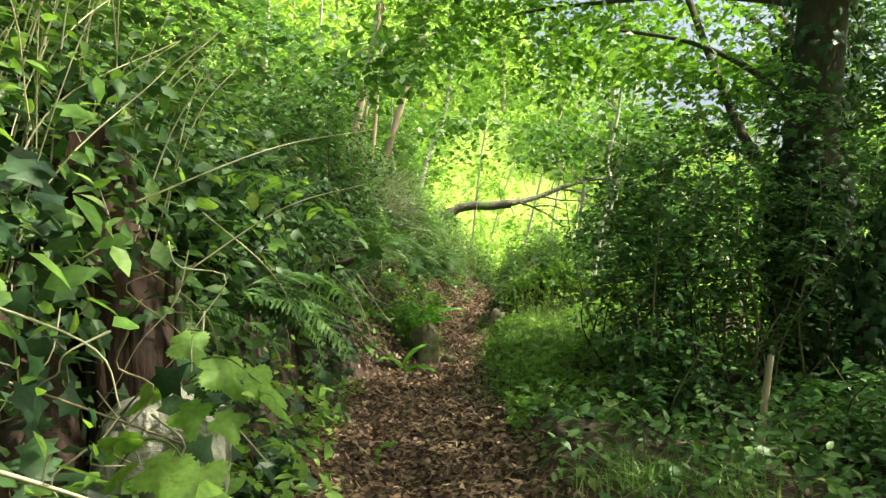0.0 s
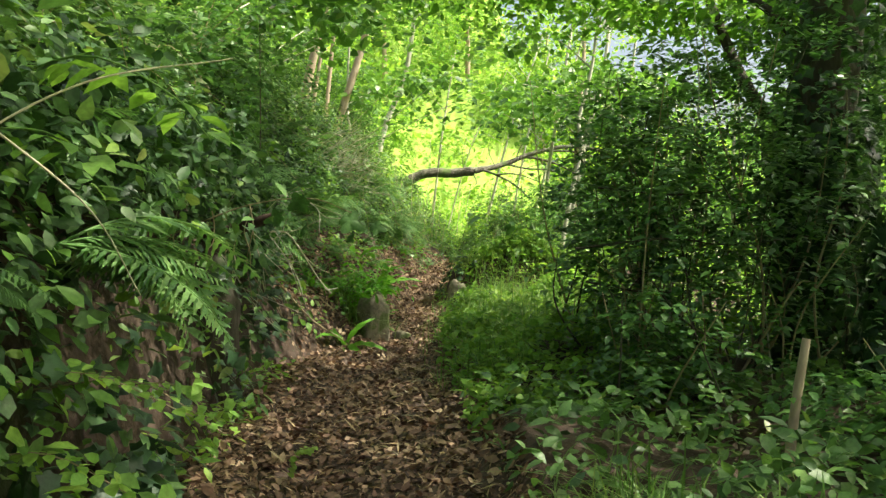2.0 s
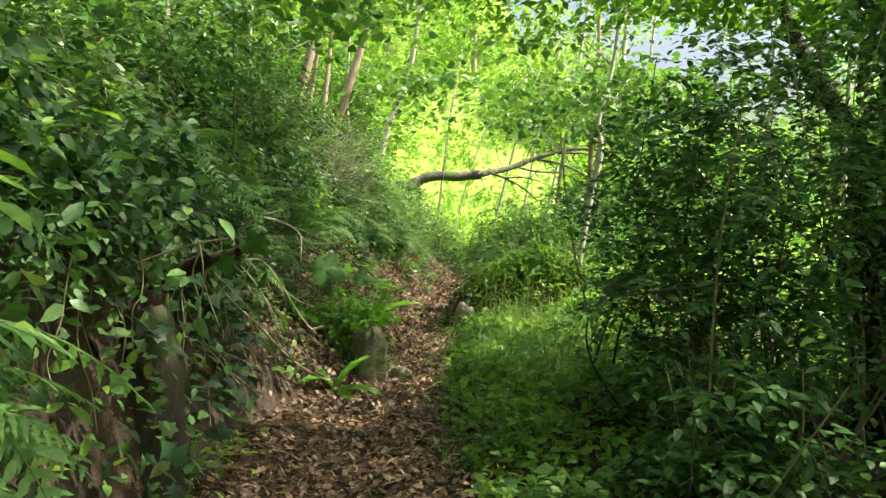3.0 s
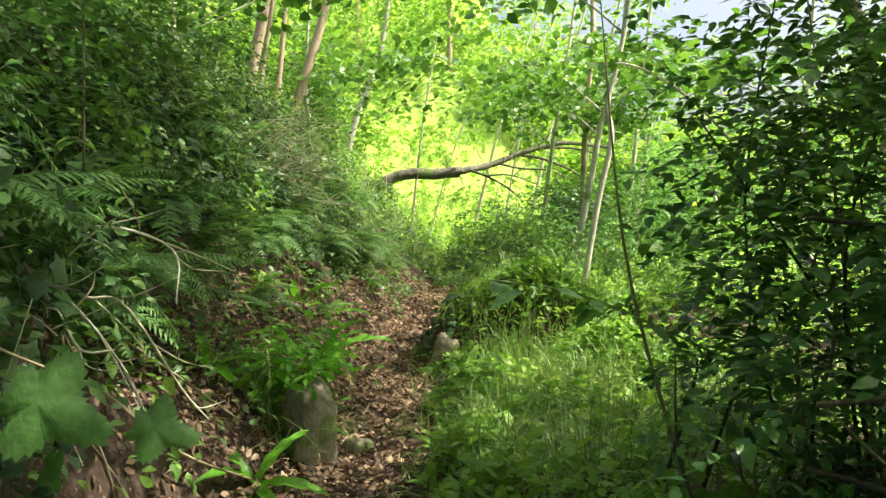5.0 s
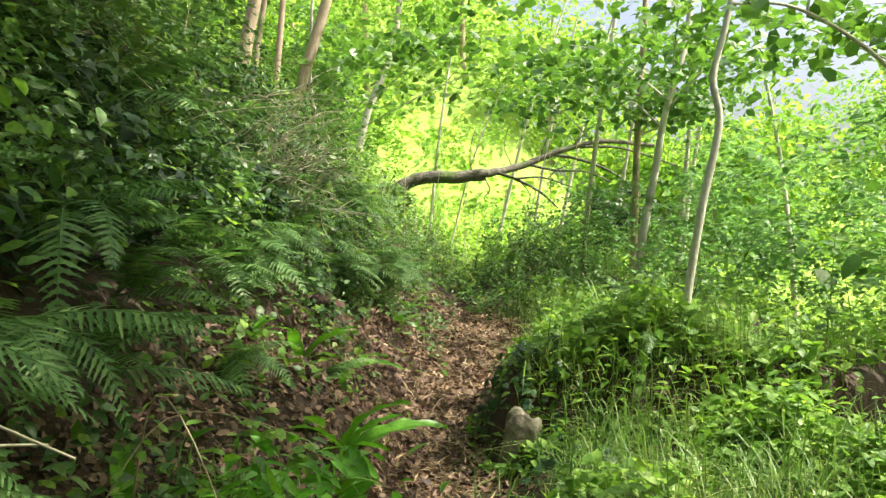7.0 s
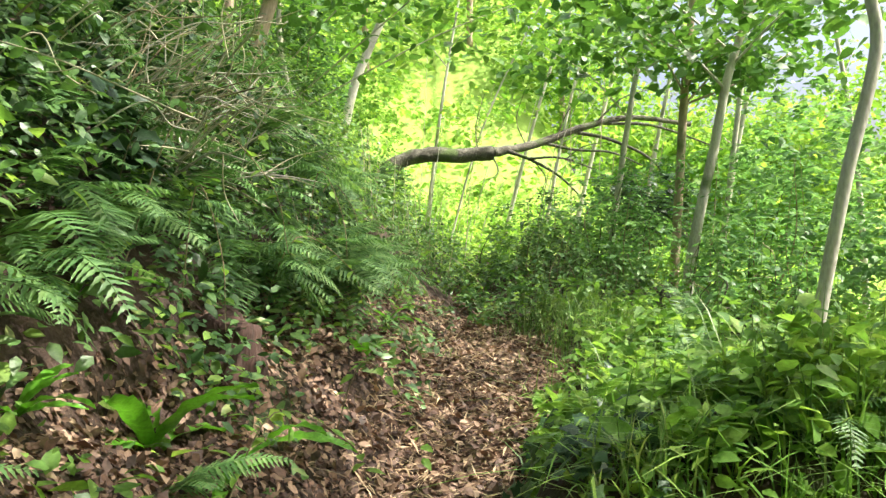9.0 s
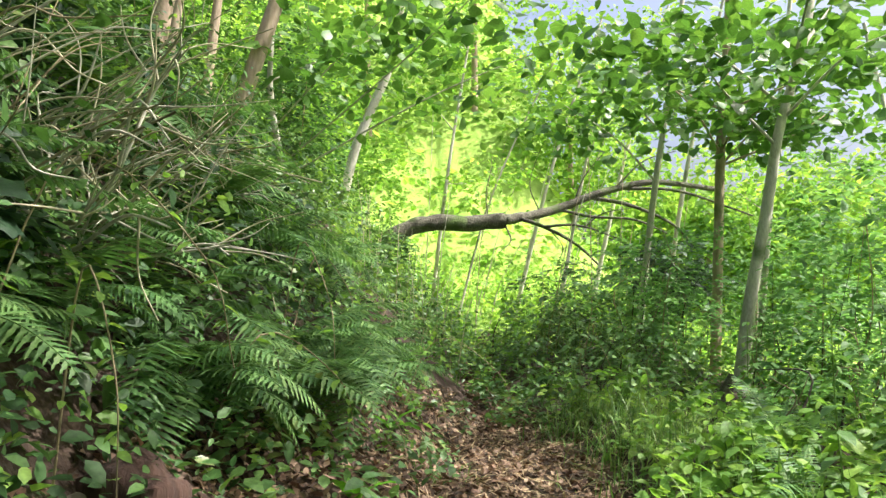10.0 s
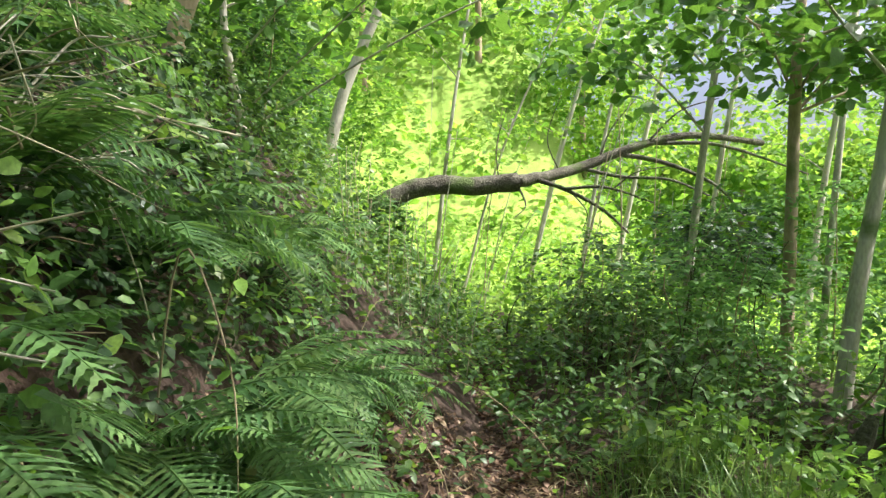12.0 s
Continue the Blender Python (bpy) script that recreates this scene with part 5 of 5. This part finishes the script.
V, F = tube([(-1.14, 6.5, 0.1), (-1.12, 6.48, 0.6), (-1.15, 6.5, 1.0), (-1.2, 6.52, 1.2)], 0.19, 0.13, 14, 24, 0.14)
tagged(mesh_part("stump", V, F, M_BARK, smooth=True), "dark mossy stump in the bank's hollow", "stump")
V, F = tube([(-1.25, 6.8, 1.34), (-1.0, 6.68, 1.42), (-0.72, 6.55, 1.5)], 0.06, 0.03, 9, 14, 0.16)
tagged(mesh_part("branch_stub", V, F, M_ROT, smooth=True), "dark broken branch stub jutting from the bank", "branch")
for i in range(13):
    x, y, z = rng.uniform(-1.35, -0.88), rng.uniform(5.6, 7.0), rng.uniform(1.42, 1.6)
    pts = [(x, y, z)]
    for _ in range(4):
        x, y, z = x + rng.uniform(-0.05, 0.06), y + rng.uniform(-0.04, 0.04), z - rng.uniform(0.07, 0.2)
        pts.append((x, y, z))
    cane("thin pale vine hanging in the bank's hollow", pts, rng.uniform(0.0025, 0.005), M_CANE if i % 3 else M_STRAW, "hanging_vine", group="vines hanging in the hollow")
fern(-1.15, 4.15, 0.95, 4, -4, 1.3 - float(land(-1.15, 4.15)), rise=(-10, 4), fan_out=22, label="hanging fern with broad drooping toothed fronds")
V, F = tube([(2.97, 17.75, 0.3), (3.01, 17.75, 0.7), (2.99, 17.75, 0.95), (3.05, 17.72, 1.15)], 0.1, 0.035, 11, 16, 0.2)
tagged(mesh_part("stump", V, F, M_LOG, smooth=True), "rotten brown stump in the tall grass", "stump")
# a dark hump added in place of the bank's dark-brown hole
rock("stump", "dark hump standing in for a hole in the bank", (-0.55, 14.0, 1.0), (0.17, 0.22, 0.26), 37, M_ROT, 60, 0.4)
for i in range(50):
    y = rng.uniform(12.6, 16.4) if i < 30 else rng.uniform(7.5, 12.0)
    x = float(edge_left(y)) - rng.uniform(1.1, 2.1)
    z = float(land(x, y)) + rng.uniform(0.5, 1.05)
    a = rng.normal(size=3) * np.array([0.35, 0.3, 0.3])
    cane("bare pale twig in the bank's tangle", [(x - a[0], y - a[1], z - abs(a[2])), (x + rng.uniform(-0.15, 0.15), y + rng.uniform(-0.1, 0.1), z + rng.uniform(-0.1, 0.12)), (x + a[0], y + a[1], z + abs(a[2]))], rng.uniform(0.002, 0.005), M_STRAW if i % 2 else M_CANE, "twig", group="bare twigs in the tangle")
for i in range(150):
    y = rng.uniform(3, 18.5)
    x = rng.uniform(float(edge_left(y)) - (0.9 if 7.5 < y < 16 else 0.1), float(edge_right(y)))
    a, L = rng.uniform(0, math.pi), rng.uniform(0.1, 0.32)
    x2, y2 = x + math.cos(a) * L, y + math.sin(a) * L
    V, F = tube([(x, y, float(land(x, y)) + 0.015), ((x + x2) / 2, (y + y2) / 2 + 0.02, float(land((x + x2) / 2, (y + y2) / 2)) + 0.03), (x2, y2, float(land(x2, y2)) + 0.015)], rng.uniform(0.002, 0.005), 0.0015, 5, 6)
    tagged(mesh_part("twig", V, F, M_STRAW if i % 2 else M_CANE, smooth=True), "thin dead twig on the path", "twig", "twigs on the path")


# dead twigs sticking out of the bushes above the ferns
rt = np.random.default_rng(23)
for i in range(84):
    x, y, z = rt.uniform(-1.35, -0.75), rt.uniform(13.3, 16.4), rt.uniform(1.9, 2.9)
    dx, dy, dz = rt.uniform(0.2, 0.65), rt.uniform(-0.45, 0.35), rt.uniform(-0.25, 0.4)
    cane("bare pale twig in the bank's tangle", [(x - 0.35, y + rt.uniform(-0.1, 0.1), z - 0.25), (x, y, z), (x + dx * 0.5 + rt.uniform(-0.05, 0.05), y + dy * 0.5, z + dz * 0.5 + rt.uniform(-0.06, 0.1)), (x + dx, y + dy, z + dz)],
         rt.uniform(0.003, 0.007), (M_STRAW, M_GREY, M_CANE)[i % 3], "twig", group="bare twigs in the tangle")


# twisted pale vines before the rotten trunk
for i in range(18):
    x, y, z = rng.uniform(-1.1, -0.72), rng.uniform(1.9, 2.5), rng.uniform(1.0, 1.65)
    pts = [(x, y, z)]
    for _ in range(4):
        x, y, z = x + rng.uniform(-0.12, 0.14), y + rng.uniform(-0.06, 0.06), z - rng.uniform(0.02, 0.16)
        pts.append((x, y, z))
    cane("twisted pale vine hanging on the bank", pts, rng.uniform(0.0025, 0.0045), M_STRAW if i % 3 else M_CANE, "vine", group="vines on the bank")
for pts, r in (([(-1.15, 1.42, 1.29), (-0.85, 1.5, 1.19), (-0.64, 1.6, 1.08)], 0.008), ([(-1.2, 1.5, 1.6), (-0.91, 1.6, 1.49), (-0.74, 1.72, 1.38), (-0.7, 1.75, 1.25)], 0.004), ([(-1.1, 1.55, 1.45), (-0.86, 1.62, 1.36)], 0.0035),
               ([(-1.0, 3.3, 1.75), (-0.75, 3.45, 1.5), (-0.62, 3.5, 1.25)], 0.004), ([(-0.95, 2.9, 1.5), (-0.6, 3.0, 1.75), (-0.3, 3.2, 1.86)], 0.0035), ([(-1.0, 2.6, 1.75), (-0.6, 2.8, 1.95), (-0.25, 3.0, 2.05)], 0.0035)):
    cane("pale dry stick leaning out of the bank", pts, r, M_STRAW, "dry_stick", group="dry sticks on the bank")
for pts in ([(-1.25, 3.75, 0.9), (-0.85, 3.65, 1.0), (-0.5, 3.6, 0.88)], [(-1.25, 3.6, 0.7), (-0.9, 3.5, 0.8), (-0.6, 3.45, 0.68)], [(-1.2, 4.1, 0.85), (-0.8, 4.0, 0.9), (-0.5, 4.0, 0.72)], [(-1.2, 3.3, 0.6), (-0.85, 3.25, 0.68), (-0.62, 3.2, 0.55)],
            [(-1.2, 4.6, 0.7), (-0.85, 4.55, 0.78), (-0.6, 4.5, 0.6)], [(-0.45, 5.2, 0.15), (-0.42, 5.15, 0.3), (-0.3, 5.1, 0.36)]):
    t = thing("leafy_twig", "fine twig with two rows of small rounded leaves", "plant", "small-leaved twigs on the bank")
    V, F = tube(pts, 0.004, 0.0015, 5, 12)
    stem = mesh_part("stem", V, F, M_CANE, t, smooth=True)
    C = smooth_line(pts, 40)
    ob = None
    for i in range(22):
        c = C[6 + int(33 * (i // 2) / 11)]
        m = pose(*c, rng.uniform(-15, 15), rng.uniform(0, 20), (60 if i % 2 else -60) + rng.uniform(-15, 15)) @ Matrix.Scale(rng.uniform(0.045, 0.06), 4)
        if ob is None:
            ob = mesh_part("leaf", BROAD[0], BROAD[1], M_FRESH, stem)
            ob.matrix_basis = m
        else:
            shared("leaf", ob, m, stem)


# leafy sprigs near the path
def sprig(label, line, n, size, shape, mat, group=""):
    t = thing("sprig", label, "plant", group)
    V, F = tube(line, 0.005, 0.002, 5, 14)
    stem = mesh_part("stem", V, F, M_GRASS, t, smooth=True)
    C = smooth_line(line, 50)
    ob = None
    for i in range(n):
        c = C[int(10 + 39 * i / n)]
        az = rng.uniform(0, 360)
        m = pose(c[0], c[1], c[2], rng.uniform(-25, 25), rng.uniform(0, 35), az) @ Matrix.Translation((size * 0.35, 0, 0)) @ Matrix.Scale(size * rng.uniform(0.7, 1.2), 4)
        if ob is None:
            ob = mesh_part("leaf", shape[0], shape[1], mat, stem)
            ob.matrix_basis = m
        else:
            shared("leaf", ob, m, stem)
    return t


sprig("hazel sprig with fresh oval leaves", [(-1.3, 4.0, 1.9), (-0.9, 3.8, 1.98), (-0.6, 3.7, 1.85), (-0.45, 3.6, 1.7)], 20, 0.12, OVATE, M_FRESH)
sprig("hazel sprig with fresh oval leaves", [(-1.3, 3.6, 1.7), (-0.95, 3.6, 1.72), (-0.7, 3.5, 1.6)], 12, 0.11, OVATE, M_FRESH)
sprig("dark leafy twig reaching over the path", [(1.6, 7.5, 1.2), (1.2, 7.4, 1.38), (0.9, 7.3, 1.5), (0.6, 7.25, 1.55)], 16, 0.11, OVATE, M_SHRUB)
sprig("low leafy seedling on the verge", [(1.35, 3.5, 0.2), (1.32, 3.45, 0.5), (1.25, 3.4, 0.72)], 12, 0.1, OVATE, M_BRAMBLE)
sprig("low leafy seedling on the verge", [(0.95, 3.6, 0.2), (0.95, 3.55, 0.45), (0.9, 3.5, 0.62)], 10, 0.08, OVATE, M_BRAMBLE)

# larger curled dead leaves lying singly on the path
CURLED = []
for bend in (0.25, 0.55, -0.3, 0.1):
    V = OVATE[0] * np.array([1, 1.25, 1])
    V[:, 2] += bend * (V[:, 0] - 0.5) ** 2 + 0.5 * abs(bend) * np.abs(V[:, 1])
    ob = mesh_part("dead_leaf", V, OVATE[1], M_LITTER)
    CURLED.append(ob.data)
    bpy.data.objects.remove(ob)
for i in range(290):
    y = rng.uniform(2.5, 17.0)
    x = rng.uniform(float(edge_left(y)) - (0.5 if y > 8 else 0), float(edge_right(y)))
    o = new("dead_leaf", CURLED[i % 4])
    o.parent = ground
    o.matrix_basis = pose(x, y, float(land(x, y)) + 0.03, rng.uniform(-25, 25), rng.uniform(-25, 25), rng.uniform(0, 360)) @ Matrix.Scale(rng.uniform(0.06, 0.1), 4)


# ---- dead shrubs and the maple twig over the path ----
def dead_shrub(label, base, aims, seed, r=0.011, group="dead shrubs in the bank"):
    """Bare grey branches from one root, each forking into kinked twigs."""
    g = np.random.default_rng(seed)
    t = thing("dead_shrub", label, "shrub", group)
    base = np.asarray(base, float)
    for i, aim in enumerate(aims):
        aim = np.asarray(aim, float)
        pts = [base + g.normal(size=3) * 0.03 + (aim - base) * u + g.normal(size=3) * 0.05 * (u > 0) + np.array([0, 0, 0.12 * math.sin(math.pi * u)]) for u in (0, 0.3, 0.55, 0.8, 1)]
        V, F = tube(pts, r * g.uniform(0.7, 1.2), 0.003, 6, 20, 0.06)
        branch = mesh_part("branch", V, F, (M_GREY, M_STRAW, M_GREY)[i % 3], t, smooth=True)
        C = smooth_line(pts, 30)
        for k in range(4):
            c = C[int(g.integers(8, 28))]
            d = unit(aim - base) * g.uniform(0.1, 0.3) + g.normal(size=3) * 0.16
            V, F = tube([c, c + d * 0.5 + g.normal(size=3) * 0.025, c + d], r * 0.38, 0.0018, 5, 9, 0.05)
            mesh_part("twig", V, F, (M_STRAW, M_GREY)[k % 2], branch, smooth=True)
    return t


gd = np.random.default_rng(41)
dead_shrub("bare pale dead shrub leaning out of the bank", (-1.3, 14.8, 1.7), [(-0.85 + gd.uniform(-0.35, 0.5), 14.3 + gd.uniform(-0.6, 0.5), 2.3 + gd.uniform(-0.5, 0.6)) for _ in range(17)], 42, 0.013)
dead_shrub("bare pale dead shrub leaning out of the bank", (-1.35, 16.2, 2.0), [(-0.9 + gd.uniform(-0.3, 0.5), 16.0 + gd.uniform(-0.6, 0.5), 2.7 + gd.uniform(-0.4, 0.5)) for _ in range(9)], 43, 0.009)
dead_shrub("bare brown branches hanging down the earth bank", (-1.5, 8.5, 1.6), [(-0.77, 8.5, 0.8), (-0.5, 8.6, 0.75), (-0.64, 8.45, 1.4), (-1.0, 8.3, 0.6), (-1.1, 8.7, 0.75), (-0.9, 8.2, 1.15), (-1.2, 8.1, 0.9)], 44, 0.013)
dead_shrub("bare brown branches hanging down the earth bank", (-1.5, 7.4, 1.6), [(-0.95, 7.5, 0.7), (-0.85, 7.3, 1.1), (-1.05, 7.8, 0.6), (-0.9, 7.9, 1.3), (-1.1, 7.1, 0.8)], 45, 0.006)

twig_line = [(-1.35, 6.1, 1.35), (-0.85, 6.05, 1.55), (-0.45, 5.98, 1.6), (-0.2, 5.95, 1.52)]
# its leaves take the shade-darkened colour too
maple = thing("maple_twig", "maple twig with broad lobed leaves reaching over the path", "plant")
V, F = tube(twig_line, 0.005, 0.002, 6, 18)
maple_stem = mesh_part("stem", V, F, M_CANE, maple, smooth=True)
lobed = None
for x, y, z, size, turn, tip in ((-0.26, 5.97, 1.49, 0.17, -15, 38), (-0.08, 5.95, 1.44, 0.1, -5, 20), (-0.46, 5.93, 1.6, 0.15, 150, 40), (-0.62, 6.02, 1.5, 0.13, 200, 30), (-0.5, 6.0, 1.42, 0.1, -80, 30), (-0.85, 6.0, 1.5, 0.12, 240, 35), (-0.22, 6.0, 1.38, 0.07, -60, 50)):
    m = pose(x, y, z, 62, tip * 0.6, turn) @ Matrix.Scale(0.9 * size, 4)
    if lobed is None:
        lobed = mesh_part("leaf", MAPLE[0], MAPLE[1], M_DARK, maple_stem, smooth=True)
        lobed.matrix_basis = m
    else:
        shared("leaf", lobed, m, maple_stem)

for line, spots in (([(-1.05, 2.45, 1.0), (-0.85, 2.3, 1.2), (-0.62, 2.2, 1.3), (-0.48, 2.12, 1.24)], ((-0.74, 2.25, 1.36, 0.12, -30), (-0.64, 2.2, 1.3, 0.15, -10), (-0.53, 2.15, 1.28, 0.15, 10), (-0.47, 2.1, 1.22, 0.12, 30), (-0.8, 2.3, 1.22, 0.13, 200), (-0.7, 2.2, 1.18, 0.12, -70), (-0.58, 2.12, 1.17, 0.1, -50))),
                    ([(-1.05, 2.4, 0.8), (-0.85, 2.2, 1.05), (-0.7, 2.05, 1.1), (-0.62, 1.98, 1.04)], ((-0.72, 2.02, 1.08, 0.15, -60), (-0.64, 1.98, 1.06, 0.16, -30), (-0.8, 2.06, 1.05, 0.13, 200), (-0.72, 2.0, 0.98, 0.14, -90), (-0.6, 1.96, 0.98, 0.13, -20), (-0.82, 2.1, 1.12, 0.12, 150)))):
    t = thing("maple_seedling", "bright lobed-leaf maple seedling hanging from the bank", "plant", "maple seedlings on the bank")
    V, F = tube(line, 0.005, 0.002, 6, 18)
    stem = mesh_part("stem", V, F, M_GRASS, t, smooth=True)
    ob = None
    for x, y, z, size, turn in spots:
        m = pose(x, y, z, gd.uniform(15, 35), gd.uniform(20, 45), turn) @ Matrix.Scale(size, 4)
        if ob is None:
            ob = mesh_part("leaf", MAPLE[0], MAPLE[1], M_FRESH, stem, smooth=True)
            ob.matrix_basis = m
        else:
            shared("leaf", ob, m, stem)

# broad herbs crowning the upright stone, and the sedge that hangs over the mound's face
n = 420
P = np.array([-0.38, 10.3, 0.72]) + rng.normal(size=(n, 3)) * np.array([0.2, 0.16, 0.13])
P[:, 2] = np.maximum(P[:, 2], land(P[:, 0], P[:, 1]) + 0.03)
V, F = scatter((OVATE[0] * np.array([1, 0.6, 1]), OVATE[1]), P, facing(n, 1, 0.6), sizes(n, 0.1), np.tile([0.4, -0.6, -0.2], (n, 1)) + 0.6 * rng.normal(size=(n, 3)))
tagged(mesh_part("stone_herbs", V, F, M_STRAP), "fresh narrow-leaved herbs hanging over the stone", "herbs", kind="stuff")
n = 420
y = 12.45 + 1.0 * rng.random(n)
x = edge_right(y) + 0.25 + 1.3 * rng.random(n)
V, F = blades(n, on_land(x, y, -0.01), 0.24, 0.006, 1.4)
tagged(mesh_part("mound_sedge", V, F, M_FRESH), "drooping bright sedge over the mound", "grass", kind="stuff")

# low growth on the wood's floor beyond the thicket and behind the start
gw = np.random.default_rng(77)
n = 14000
x, y = gw.uniform(-4.0, 10.5, n), gw.uniform(-7.0, 10.0, n)
c = 0.5 + 0.3 * np.sin(1.9 * x + 1.1 * y) + 0.3 * np.sin(2.7 * y - 1.6 * x + 1)
k = (c + 0.3 * gw.normal(size=n) > 0.35) & ((x > 3.2) | (y < -1.2))
k &= ~((x > -1.1) & (x < 0.6))
P = on_land(x[k], y[k]) + np.stack([0 * x[k], 0 * x[k], 0.3 * np.clip(c[k], 0.1, 1.1) * gw.random(int(k.sum()))], 1)
V, F = scatter(OVATE, P, facing(len(P), 1, 0.5), sizes(len(P), 0.1))
tagged(mesh_part("wood_floor_herbs", V, F, M_BRAMBLE), "low green herbs on the shaded wood floor", "herbs", kind="stuff")

# bright low herbs where the verge meets the thicket
n = 2400
y = gw.uniform(5.8, 8.2, n)
x = edge_right(y) + 0.05 + 1.5 * gw.random(n) ** 1.3 + 0.08 * np.sin(6 * y)
P = on_land(x, y) + np.stack([0 * x, 0 * x, 0.03 + 0.28 * gw.random(n) * (0.6 + 0.4 * np.sin(5 * x + 4 * y))], 1)
V, F = scatter(OVATE, P, facing(n, 1, 0.5), sizes(n, 0.065))
tagged(mesh_part("thicket_herbs", V, F, M_FRESH), "fresh low herbs along the thicket's foot", "herbs", kind="stuff")
